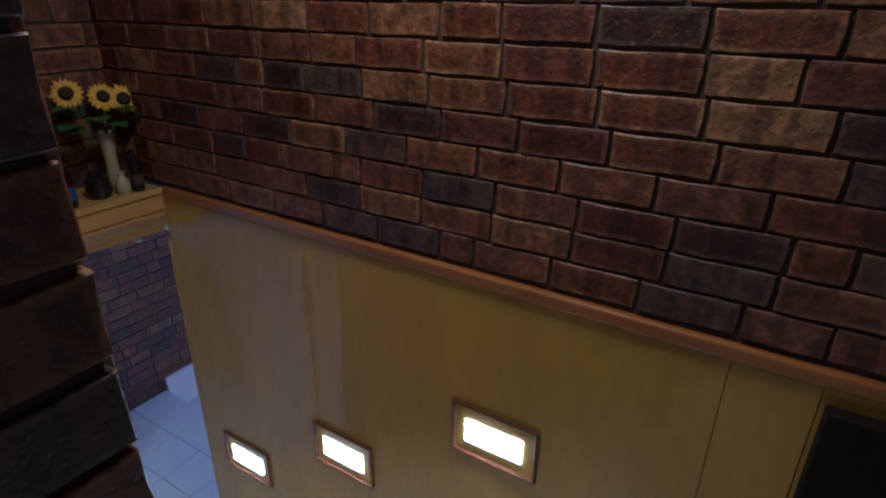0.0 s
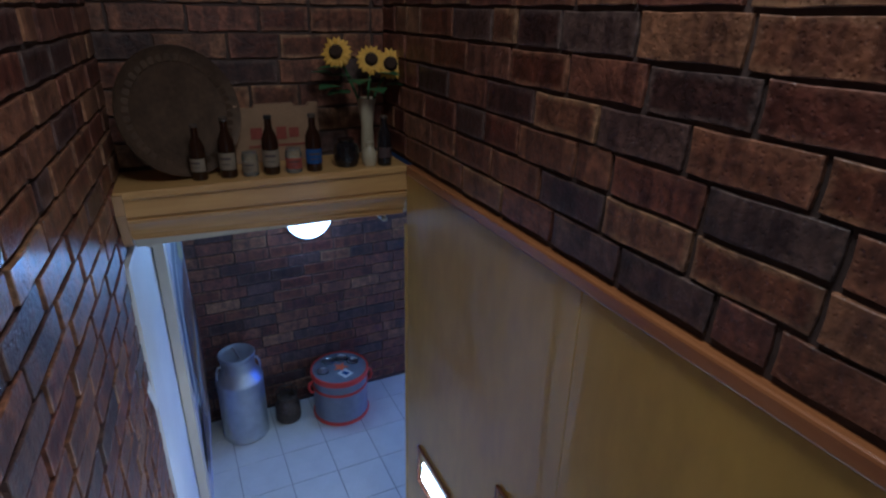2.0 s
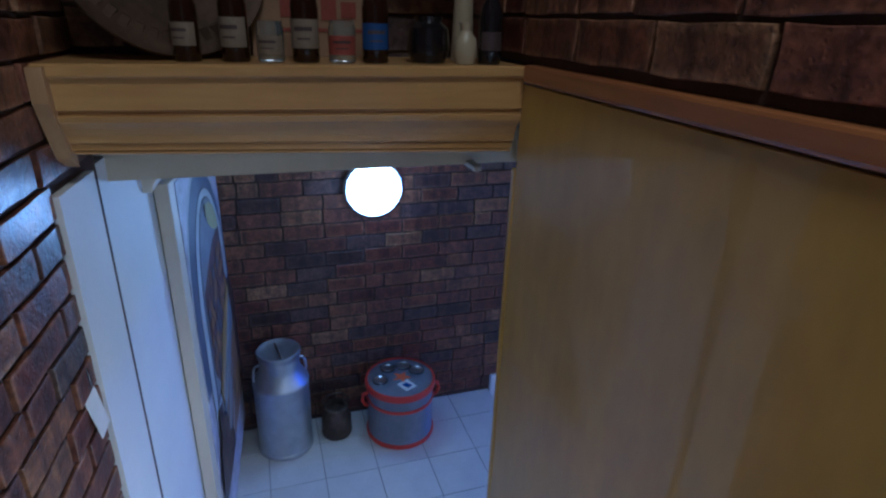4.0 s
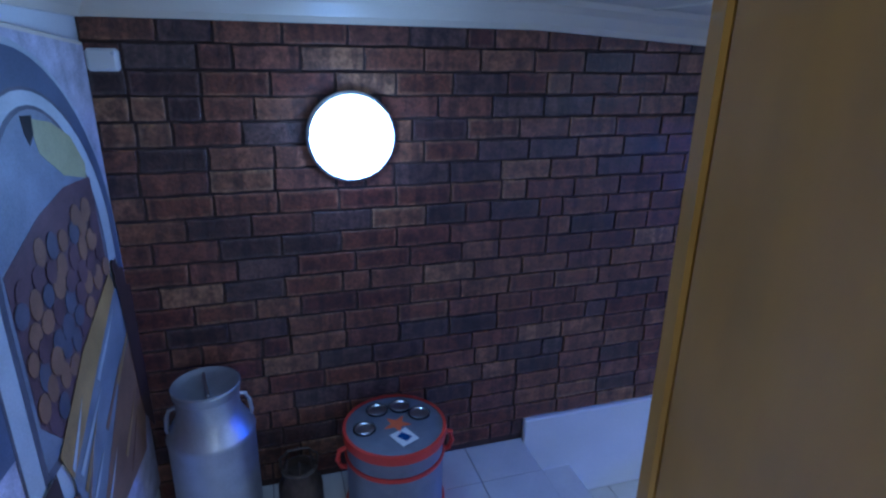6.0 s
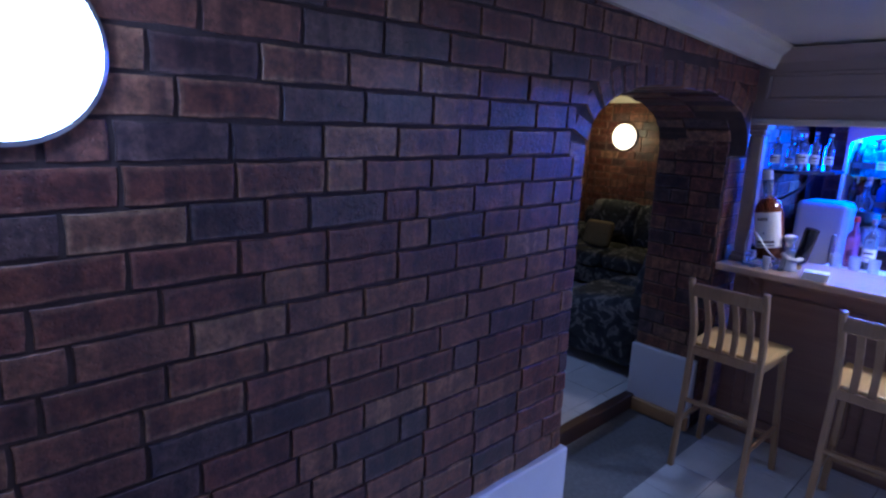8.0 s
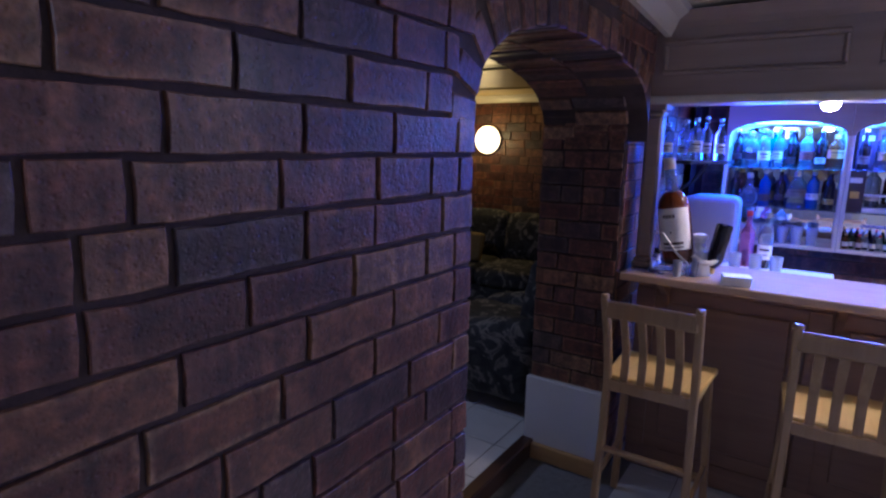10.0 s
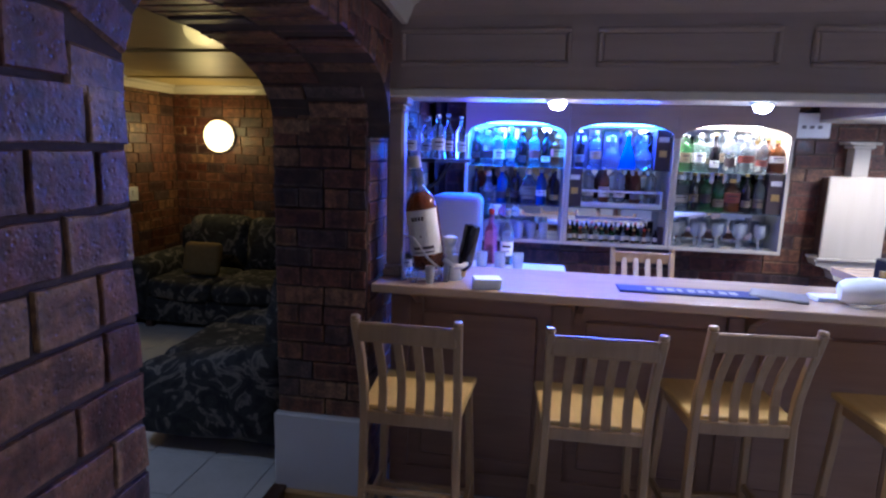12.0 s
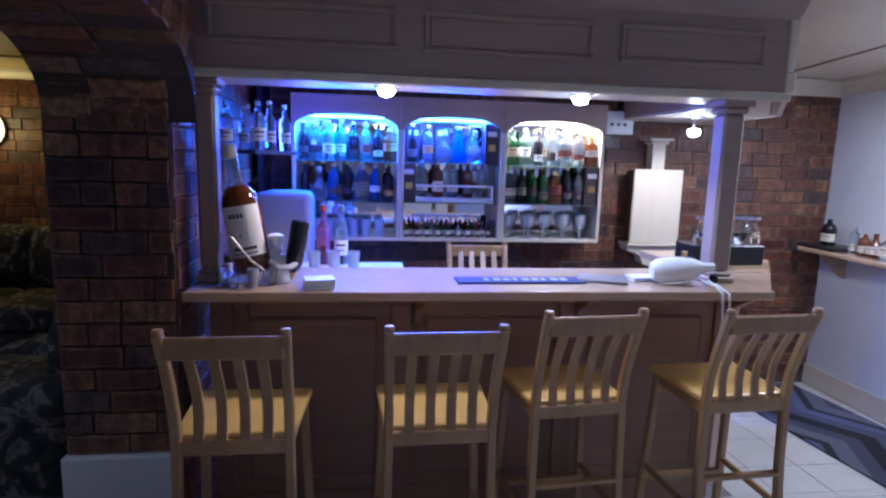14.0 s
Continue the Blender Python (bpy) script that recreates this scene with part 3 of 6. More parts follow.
wall_lamp = structure("wall_arch", prism(outline, XT, XW, "x"), MORTAR, "sealed brown brick wall with a wide arch into the lounge", "wall")
wall_column = structure("wall_column", box(XT, -4.985, AY1, YB + 0.2, 0, HALL + 0.1), MORTAR, "dark sealed brick column and side wall of the bar", "wall")
wall_right = structure("wall_stair", box(-3.55, 1.2, YR, YR + 0.13, 2.745, 4.6), MORTAR, "brown brick wall above the wooden stair panelling", "wall")
wall_left = structure("wall_stair_side", prism([(-3.27, 0.26), (-3.27, LW(-3.27)), (-1.32, LW(-1.32)), (-1.32, 0.15)], 0.0, 4.6), MORTAR, "glossy sealed brick wall beside the stairs", "wall")
wall_back = structure("wall_shelf", box(-3.50, -3.272, 0.1, YR, HALL + 0.1, 4.6), MORTAR, "brown brick wall behind the display shelf", "wall")
wall_bar = structure("wall_bar", box(-5.0, XR + 0.2, YB, YB + 0.2, 0, HALL + 0.1), MORTAR_B, "warm brown brick wall behind the bar", "wall")
wall_white = structure("wall_hall", prism([(-3.2705, 0.2), (-3.2705, 0.5055), (-4.95, 0.610), (-4.95, 0.2)], 0.2, 2.50), WHITE, "plain white plastered wall of the hall", "wall")
structure("wall_side", box(XR, XR + 0.2, 1.6, YB, 0, HALL + 0.1), WHITE, "white plastered side wall of the bar room", "wall")
structure("wall_closing", box(-3.03, XR + 0.2, YR + 0.13, YR + 0.22, 0, HALL + 0.1), WHITE, "plain plastered wall under the stairs", "wall")
structure("wall_upper_end", box(1.2, 1.4, -1.6, YR + 0.2, UPPER, 4.6), WHITE, "plain wall at the head of the stairs", "wall")
structure("wall_upper_side", box(-1.752, 1.2, -1.6, -1.4, UPPER, 4.6), WHITE, "plain side wall of the upper passage", "wall")
structure("wall_upper_return", box(-1.752, -1.53, -1.4, 0.16, UPPER, 4.6), WHITE, "plain return wall of the upper passage", "wall")
structure("ceiling_upper", box(-3.6, 1.4, -1.6, YR + 0.2, 4.5, 4.6), CREAM, "cream ceiling above the stairs", "ceiling")
slab = [(0.2, HALL), (1.6, HALL), (2.2, HALL), (YB, CEIL(YB)), (YB, CEIL(YB) + 0.1), (2.2, HALL + 0.1), (1.6, HALL + 0.1), (0.2, HALL + 0.1)]
structure("ceiling_hall", prism(slab, XW, -3.34, "x"), CREAM, "cream boarded ceiling of hall and bar", "ceiling")
structure("ceiling_bar", prism(slab[1:7], -3.34, XR + 0.2, "x"), CREAM, "cream boarded ceiling over the bar room", "ceiling")
for yy in (1.45, 2.65):
    structure("ceiling_batten", box(XW, -3.27, yy - 0.012, yy + 0.012, CEIL(yy) - 0.006, CEIL(yy) + 0.01, 0.003), CREAM, "thin cream batten over a ceiling joint", "trim")
for xx in (-1.57, -2.78):
    structure("ceiling_batten", prism([(2.2, CEIL(2.2) + 0.005), (2.2, CEIL(2.2) - 0.006), (YB, CEIL(YB) - 0.006), (YB, CEIL(YB) + 0.005)], xx - 0.010, xx + 0.010, "x"), BARWOOD, "thin dark batten over a ceiling joint", "trim")

floor_land = structure("floor_landing", box(XW - 0.02, -3.0, 0.3, 2.26, 0.0, LAND - 0.004), GROUT, "white tiled landing at the foot of the stairs", "floor")
floor_bar = structure("floor_bar", box(XT, XR + 0.2, 1.5, YB, -0.2, -0.004), GROUT, "white tiled floor of the bar room", "floor")
floor_up = structure("floor_upper", box(-1.04, 1.4, -1.6, YR, UPPER - 0.25, UPPER), TILE, "pale floor at the head of the stairs", "floor")
step_bar = structure("floor_step", box(XW, -3.03, 2.26, 2.54, 0.0, 0.205, 0.006), TILE, "tiled step between landing and bar floor", "step")
floor_lounge = structure("floor_lounge", box(-8.0, XT + 0.03, 1.8, 7.7, -0.15, 0.096), GROUT, "pale tiled lounge floor", "floor")
stairs = tagged(new("staircase"), "plain tiled staircase down to the hall", "staircase", kind="structure")
for k in range(7):
    part("step", box(-1.04 - 0.28 * (k + 1), -1.04 - 0.28 * k + 0.02, YL, YR, 0.1, UPPER - 0.1838 * (k + 1), 0.008), TILE, stairs)

# lounge shell
wall_lounge = structure("wall_lounge", box(-7.95, XT, 7.5, 7.7, 0, HALL + 0.1), MORTAR, "brick end wall of the lounge", "wall")
wall_lounge2 = structure("wall_lounge_side", box(-7.95, -7.75, 1.8, 7.5, 0, HALL + 0.1), MORTAR, "brick side wall of the lounge", "wall")
structure("wall_lounge_near", box(-7.75, XT, 1.6, 1.8, 0, HALL + 0.1), WHITE, "plain near wall of the lounge", "wall")
structure("wall_lounge_fill", box(XT - 0.1, XT, YB + 0.2, 7.5, 0, HALL + 0.1), WHITE, "plain wall closing the lounge", "wall")
structure("ceiling_lounge", box(-7.95, XT, 1.6, 7.7, 2.20, 2.28), GOLDCEIL, "golden varnished boarded lounge ceiling with joints", "ceiling")
for yy in (3.2, 4.4, 5.6, 6.8):
    structure("ceiling_batten", box(-7.75, XT, yy - 0.02, yy + 0.02, 2.188, 2.21, 0.004), GOLDCEIL, "thin cream batten over a ceiling joint", "trim")


def cornice(name, a, b, inward, top, size=0.075, mat=CREAM, end=None):
    """A coved moulding from a to b; inward: the direction into the room."""
    ax, ay = a
    bx, by = b
    prof = [(0, 0), (size, 0), (size * 0.92, -size * 0.2), (size * 0.55, -size * 0.42), (size * 0.28, -size * 0.8), (size * 0.22, -size), (0, -size)]
    bm = bmesh.new()
    r0 = [bm.verts.new((ax + inward[0] * u, ay + inward[1] * u, top + v)) for u, v in prof]
    r1 = [bm.verts.new((bx + inward[0] * u, by + inward[1] * u, (top if end is None else end) + v)) for u, v in prof]
    bm.faces.new(r0)
    bm.faces.new(r1)
    for i in range(len(prof)):
        j = (i + 1) % len(prof)
        bm.faces.new((r0[i], r0[j], r1[j], r1[i]))
    return structure(name, bm, mat, "moulded timber cornice under the ceiling", "trim")


cornice("cornice", (XW + 0.012, 0.5), (XW + 0.012, 2.2), (1, 0), HALL - 0.001, 0.11)
cornice("cornice", (XW + 0.012, 2.2), (XW + 0.012, YB), (1, 0), HALL - 0.001, 0.11, end=CEIL(YB) - 0.001)
cornice("cornice", (XW, 0.606), (-3.62, 0.528), (0, 1), HALL - 0.002, 0.11)
cornice("cornice", (-2.5, YB - 0.012), (XR, YB - 0.012), (0, -1), CEIL(YB) - 0.001, 0.10)
cornice("cornice", (XR, 2.2), (XR, YB), (-1, 0), HALL - 0.002, 0.10, end=CEIL(YB) - 0.002)
cornice("cornice", (-7.75, 7.488), (XT, 7.488), (0, -1), 2.199)
cornice("cornice", (-7.738, 1.8), (-7.738, 7.5), (1, 0), 2.198)

# white plinths and skirtings
structure("plinth", box(XW - 0.01, XW + 0.03, 2.265, 3.215, 0.0, 0.525, 0.006), WHITE, "white painted plinth at the foot of the brick wall", "plinth")
structure("plinth", box(-5.415, -4.99, 4.70, AY1 + 0.01, 0.0, 0.455, 0.006), WHITE, "white painted plinth at the foot of the brick column", "plinth")
structure("baseboard", box(-5.41, -4.98, 4.668, 4.699, 0.0, 0.09, 0.006), PINE_X, "pine skirting board under the white plinth", "skirting")
structure("baseboard", box(XR - 0.02, XR, 1.65, YB, 0.0, 0.15, 0.005), PALEWOOD, "pale wooden skirting along the white wall", "skirting")
structure("threshold", box(XT - 0.02, XT + 0.045, 3.0, 4.70, 0.0, 0.104, 0.006), DARK_WOOD_AND_SHADE, "dark wooden threshold step into the lounge", "threshold")

# wooden panelling along the stairs
panel = structure("wall_panelling", box(-3.03, 1.2, YR + 0.002, YR + 0.11, 0.2, 2.70), DARK_WOOD_AND_SHADE, "varnished plywood panelling beside the stairs", "panelling")
cuts = [-3.03, -2.0, -0.885, -0.70]
for a, b in zip(cuts, cuts[1:]):
    part("panel", box(a + 0.0008, b - 0.0008, YR - 0.013, YR + 0.004, 0.2, 2.70, 0.0015), PLY, panel)
part("panel", box(-0.699, 1.2, YR - 0.011, YR + 0.004, 0.2, 2.70), PLY, panel)
door_d = structure("door_1", box(-0.69, 0.35, YR - 0.05, YR - 0.0115, UPPER + 0.002, 2.665, 0.006), DOORDARK, "dark stained low door beside the stair head", "door")
part("door_knob", moved(lathe([(0, 0), (0.012, 0), (0.012, 0.02), (0.022, 0.03), (0.018, 0.048), (0, 0.052)], 16), pose(-0.60, YR - 0.05, 2.30, 90, 0, 0)), CHROME, door_d, smooth=True)
structure("trim", box(-3.005, 1.2, YR - 0.026, YR + 0.1, 2.705, 2.744, 0.007, seg=2), TRIMRED, "red-stained timber rail on top of the panelling", "trim")
structure("door_trim", box(-3.05, -3.0305, YR - 0.016, YR + 0.13, LAND, 2.5, 0.003), PLY, "varnished edge strip at the end of the panelling", "trim")
structure("door_trim", prism([(-3.2, 0.45), (-3.2, LW(-3.2) + 0.018), (-3.0, LW(-3.0) + 0.018), (-3.0, 0.45)], LAND, 2.502), WHITE, "white painted door jamb at the stair foot", "trim")


# ---- stair head and display shelf ----
def step_light(x, z):
    t = thing("step_light", (x, YR - 0.014, z), 0, "lit louvred step light in a red-brown wooden frame", "wall light", "step lights along the stairs")
    f = bmesh.new()
    for a, b, c, d in ((-0.15, 0.15, 0.090, 0.10), (-0.15, 0.15, -0.10, -0.090), (-0.15, -0.140, -0.090, 0.090), (0.140, 0.15, -0.090, 0.090)):
        box(a, b, -0.012, 0.0, c, d, 0.002, f)
    part("frame", f, DARKTRIM, t)
    part("backing", box(-0.139, 0.139, -0.003, 0.0, -0.089, 0.089), PLY, t)
    part("lens", box(-0.10, 0.10, -0.008, -0.003, -0.045, 0.04), LOUVRE, t, "glowing white lens")
    for k in range(5):
        part("louvre", box(-0.10, 0.10, -0.014, -0.0085, -0.044 + k * 0.019, -0.040 + k * 0.019), CHROME, t)
    return t


for sx, sz in ((-2.74, 1.44), (-2.12, 1.79), (-1.47, 2.18)):
    step_light(sx, sz)

# shelf over the opening: a boxed pelmet with a crown moulding
shelf = thing("display_shelf", (0, 0, 0), 0, "varnished pine pelmet shelf with crown moulding over the opening", "shelf")
part("shelf_board", box(-3.272, -3.008, YL + 0.002, YR - 0.0135, 2.715, 2.74, 0.004), PINE_Y, shelf)
crown = [(-3.075, 2.544), (-3.062, 2.546), (-3.062, 2.562), (-3.054, 2.566), (-3.050, 2.582), (-3.040, 2.600), (-3.026, 2.618), (-3.022, 2.632), (-3.030, 2.636), (-3.030, 2.642), (-3.020, 2.646), (-3.020, 2.714), (-3.10, 2.714), (-3.10, 2.544)]
part("crown_moulding", prism([(x, z) for x, z in crown], YL + 0.002, YR - 0.0135, "y"), PINE_Y, shelf)
part("soffit", box(-3.27, -3.10, YL + 0.002, YR - 0.0135, 2.562, 2.574), PALEWOOD, shelf)
part("end_cap", prism([(-3.09, 2.50), (-3.05, 2.53), (-2.992, 2.665), (-2.992, 2.735), (-3.09, 2.735)], YL + 0.002, YL + 0.028, "y"), PINE, shelf)
part("lower_bead", box(-3.085, -3.063, YL + 0.03, YR - 0.0135, 2.536, 2.5435, 0.003), PINE_Y, shelf)

for ob in shelf.children:    # the pelmet hangs a little out of level, higher at the outer end
    if ob.name.split(".")[0] != "shelf_board":
        for v in ob.data.vertices:
            v.co.z += 0.034 * (1 - (v.co.y - YL) / (YR - YL)) * max(0.0, (2.714 - v.co.z) / 0.19)

tray = thing("round_tray", (-3.205, 0.70, 2.742), 26, "large tarnished copper tray with a fluted rim leaning on bricks", "tray")
R = 0.205
tr = lathe([(0, 0), (R * 0.62, 0.0), (R * 0.70, 0.006), (R * 0.92, 0.012), (R, 0.022), (R * 1.01, 0.018), (R * 0.93, 0.004), (R * 0.7, -0.004), (0, -0.006)], 56)
for v in tr.verts:
    rr = math.hypot(v.co.x, v.co.y)
    if rr > R * 0.75:
        v.co.z += 0.004 * math.sin(28 * math.atan2(v.co.y, v.co.x))
tilt = pose(0, 0, 0, 0, 78, 0)
part("dish", moved(tr, pose(0.045, 0, R * 0.985) @ tilt), COPPER, tray, smooth=True)
for k in range(40):
    a = 2 * math.pi * k / 40
    part("rim_boss", moved(box(R * 0.76, R * 0.90, -0.011, 0.011, 0.0, 0.007, 0.003), pose(0.045, 0, R * 0.985) @ tilt @ pose(0, 0, 0.004, 0, 0, math.degrees(a))), COPPER, tray)

crate = thing("carton", (-3.235, 1.03, 2.741), 0, "tan printed carton with faded red lettering", "box")
part("side_panel", prism([(-0.155, 0), (0.155, 0), (0.155, 0.205), (0.125, 0.205), (0.115, 0.192), (0.075, 0.192), (0.065, 0.205), (-0.065, 0.205), (-0.075, 0.192), (-0.115, 0.192), (-0.125, 0.205), (-0.155, 0.205)], -0.03, 0.0, "x"), CARTON, crate)
for a, b, c, d in ((-0.09, -0.05, 0.085, 0.125), (-0.04, -0.01, 0.085, 0.118), (0.0, 0.035, 0.08, 0.125), (0.045, 0.08, 0.085, 0.12), (-0.1, 0.1, 0.055, 0.062)):
    part("print_bar", box(0.0005, 0.0025, a, b, c, d), REDPRINT, crate)


def bottle(name, prof, glass, place, label_band=None, label_mat=PAPER, cap=None, cap_mat=GOLD, text="", group="", turn=0.0, scale=1.0, sx=1.0, sy=1.0, print_mat=PRINT):
    """A bottle on its base: glass, cap and label, each its own mesh."""
    t = thing(name, place, turn, text, "bottle" if "bottle" in name or "decanter" in name else name.split("_")[-1], group)
    prof = [(r * scale, z * scale) for r, z in prof]
    part("glass", lathe(prof, 18, sx, sy), glass, t, smooth=True)
    if cap:
        r, z0, z1 = (q * scale for q in cap)
        part("cap", lathe([(0, z0), (r, z0), (r, z1 - 0.002), (r * 0.85, z1), (0, z1)], 14, sx, sy), cap_mat, t, smooth=True)
    if label_band:
        z0, z1 = (q * scale for q in label_band)
        rr = max(r for r, z in prof) + 0.0008
        bm = bmesh.new()
        n = 10
        lo, hi = [], []
        for i in range(n + 1):
            a = radians(-165 + 150 * i / n)
            lo.append(bm.verts.new((sx * rr * math.cos(a), sy * rr * math.sin(a), z0)))
            hi.append(bm.verts.new((sx * rr * math.cos(a), sy * rr * math.sin(a), z1)))
        for i in range(n):
            bm.faces.new((lo[i], lo[i + 1], hi[i + 1], hi[i]))
        lab = part("label", bm, label_mat, t)
        if z1 - z0 > 0.03:
            for f0, f1, w in ((0.60, 0.74, 0.5), (0.30, 0.36, 0.36)):
                bm = bmesh.new()
                lo, hi = [], []
                for i in range(5):
                    a = radians(-90 - 75 * w + 150 * w * i / 4)
                    lo.append(bm.verts.new((sx * (rr + 0.0006) * math.cos(a), sy * (rr + 0.0006) * math.sin(a), z0 + (z1 - z0) * f0)))
                    hi.append(bm.verts.new((sx * (rr + 0.0006) * math.cos(a), sy * (rr + 0.0006) * math.sin(a), z0 + (z1 - z0) * f1)))
                for i in range(4):
                    bm.faces.new((lo[i], lo[i + 1], hi[i + 1], hi[i]))
                part("print", bm, print_mat, lab)
    return t


BEER = [(0, 0), (0.028, 0), (0.030, 0.004), (0.030, 0.115), (0.027, 0.135), (0.014, 0.165), (0.0125, 0.20), (0.0135, 0.203), (0.0135, 0.208), (0, 0.21)]
WINE = [(0, 0), (0.034, 0), (0.037, 0.004), (0.037, 0.18), (0.033, 0.20), (0.015, 0.225), (0.0135, 0.285), (0.015, 0.287), (0.015, 0.296), (0, 0.297)]
SPIRIT = [(0, 0), (0.037, 0), (0.040, 0.005), (0.040, 0.165), (0.034, 0.19), (0.015, 0.21), (0.014, 0.25), (0, 0.252)]
FLASK = [(0, 0), (0.048, 0), (0.052, 0.006), (0.052, 0.12), (0.044, 0.15), (0.018, 0.17), (0.016, 0.20), (0, 0.202)]
ROUNDD = [(0, 0), (0.035, 0), (0.058, 0.025), (0.062, 0.06), (0.05, 0.10), (0.022, 0.13), (0.016, 0.165), (0.02, 0.19), (0, 0.192)]
CONE = [(0, 0), (0.06, 0), (0.063, 0.006), (0.058, 0.03), (0.026, 0.14), (0.016, 0.17), (0.015, 0.22), (0, 0.222)]
SQUAT = [(0, 0), (0.03, 0), (0.034, 0.004), (0.034, 0.085), (0.03, 0.092), (0.031, 0.10), (0, 0.101)]
MINI = [(0, 0), (0.013, 0), (0.0145, 0.002), (0.0145, 0.055), (0.007, 0.072), (0.0065, 0.088), (0, 0.089)]

row = "beer bottles and jars on the display shelf"
Z0 = 2.741
bottle("beer_bottle", BEER, BROWNGL, (-3.085, 0.751, Z0), (0.035, 0.085), AGED, (0.0145, 0.2, 0.212), RUSTY, "brown beer bottle with an oval cream label", row, 62, 0.84)
bottle("beer_bottle", BEER, BROWNGL, (-3.085, 0.841, Z0), (0.03, 0.09), AGED, (0.0145, 0.2, 0.212), RUSTY, "brown beer bottle with an aged label", row, 66, 0.92)
bottle("small_jar", SQUAT, PALEGL, (-3.075, 0.909, Z0), (0.02, 0.065), AGED, None, GOLD, "small squat glass jar with an aged label", row, 70, 0.78)
bottle("beer_bottle", BEER, BROWNGL, (-3.075, 0.978, Z0), (0.03, 0.09), AGED, (0.0145, 0.2, 0.212), BLACK, "dark beer bottle with a pale label", row, 76, 0.92)
bottle("small_jar", SQUAT, PALEGL, (-3.065, 1.051, Z0), (0.02, 0.065), REDPRINT, None, GOLD, "small squat glass jar with a faded red label", row, 80, 0.82)
bottle("beer_bottle", BEER, BROWNGL, (-3.065, 1.121, Z0), (0.03, 0.085), BLUEGL, (0.0145, 0.2, 0.212), RUSTY, "brown beer bottle with a blue label", row, 84, 0.92)
bottle("beer_bottle", BEER, DARKGL, (-3.05, 1.375, Z0), (0.035, 0.08), PRINT, (0.0145, 0.2, 0.212), RUSTY, "black beer bottle beside the corner", row, 95, 0.84)
bottle("small_jug", [(0, 0), (0.022, 0), (0.027, 0.02), (0.024, 0.05), (0.012, 0.068), (0.016, 0.085), (0, 0.084)], CERAMIC, (-3.06, 1.321, Z0), None, AGED, None, GOLD, "small cream ceramic jug", row, 90)
bottle("dark_pot", [(0, 0), (0.04, 0), (0.05, 0.03), (0.046, 0.075), (0.03, 0.09), (0.034, 0.10), (0, 0.098)], DARKGL, (-3.09, 1.244, Z0), None, AGED, None, GOLD, "dark rounded glazed pot", row, 90, 0.95)

vase = thing("sunflower_vase", (-3.15, 1.345, Z0), 0, "tall cream vase of artificial sunflowers", "vase")
part("vase_body", lathe([(0, 0), (0.026, 0), (0.024, 0.06), (0.022, 0.13), (0.030, 0.20), (0.036, 0.225), (0.031, 0.222), (0.018, 0.14), (0, 0.14)], 20), CERAMIC, vase, smooth=True)


def sunflower(parent, centre, face, r):
    head = part("flower_head", moved(lathe([(0, 0.012), (r * 0.30, 0.011), (r * 0.44, 0.003), (r * 0.46, -0.006), (0, -0.014)], 20), look(centre, Vector(centre) - Vector(face))), SEEDS, parent, "dark seed heart", True)
    for ring, (n, tilt_p, z) in enumerate(((17, -12, 0.0), (17, -26, -0.004))):
        for k in range(n):
            a = 2 * math.pi * (k + 0.5 * ring) / n
            bm = bmesh.new()
            l = r * random.uniform(0.95, 1.12)
            pts = [(r * 0.36, -0.006), (r * 0.65, -0.012), (l, 0.0), (r * 0.65, 0.012), (r * 0.36, 0.006)]
            vs = [bm.verts.new((u, v, z + 0.003 * (i == 2))) for i, (u, v) in enumerate(pts)]
            mid = bm.verts.new((r * 0.65, 0, z + 0.004))
            for i in range(len(vs)):
                bm.faces.new((vs[i], vs[(i + 1) % len(vs)], mid))
            bm.transform(look(centre, Vector(centre) - Vector(face)) @ Matrix.Rotation(a, 4, "Z") @ pose(0, 0, 0, 0, -tilt_p + random.uniform(-7, 7), 0))
            part("petal", bm, PETAL, head)
    part("stem", tube([(0, 0, 0.14), (centre[0] * 0.4, centre[1] * 0.4, 0.25), (centre[0] - face[0] * 0.02, centre[1] - face[1] * 0.02, centre[2])], 0.005), LEAF, parent)


sunflower(vase, (0.03, 0.085, 0.345), (0.9, -0.25, 0.25), 0.056)
sunflower(vase, (0.01, 0.02, 0.36), (0.8, -0.15, 0.35), 0.052)
sunflower(vase, (0.0, -0.105, 0.385), (0.7, -0.5, 0.3), 0.056)
for lx, ly, lz, az in ((0.01, -0.05, 0.30, -110), (0.02, -0.10, 0.27, -60), (0.02, 0.06, 0.27, 60), (-0.01, -0.06, 0.24, -150), (0.03, -0.03, 0.29, -20), (0.02, -0.08, 0.33, -95), (0.035, 0.0, 0.26, 10), (0.0, -0.12, 0.31, -130), (0.03, -0.06, 0.25, -75), (0.02, 0.03, 0.31, 40)):
    bm = bmesh.new()
    ring = [bm.verts.new((0.098 * t, w * 0.046 * math.sin(math.pi * min(1, t * 1.02)) ** 0.8, 0.012 * math.sin(t * 3) - 0.03 * t)) for t, w in ((0, 0), (0.25, -1), (0.55, -1), (0.8, -0.8), (1, 0), (0.8, 0.8), (0.55, 1), (0.25, 1))]
    bm.faces.new(ring)
    part("leaf", moved(bm, pose(lx, ly, lz, 0, -15, az)), LEAF, vase)

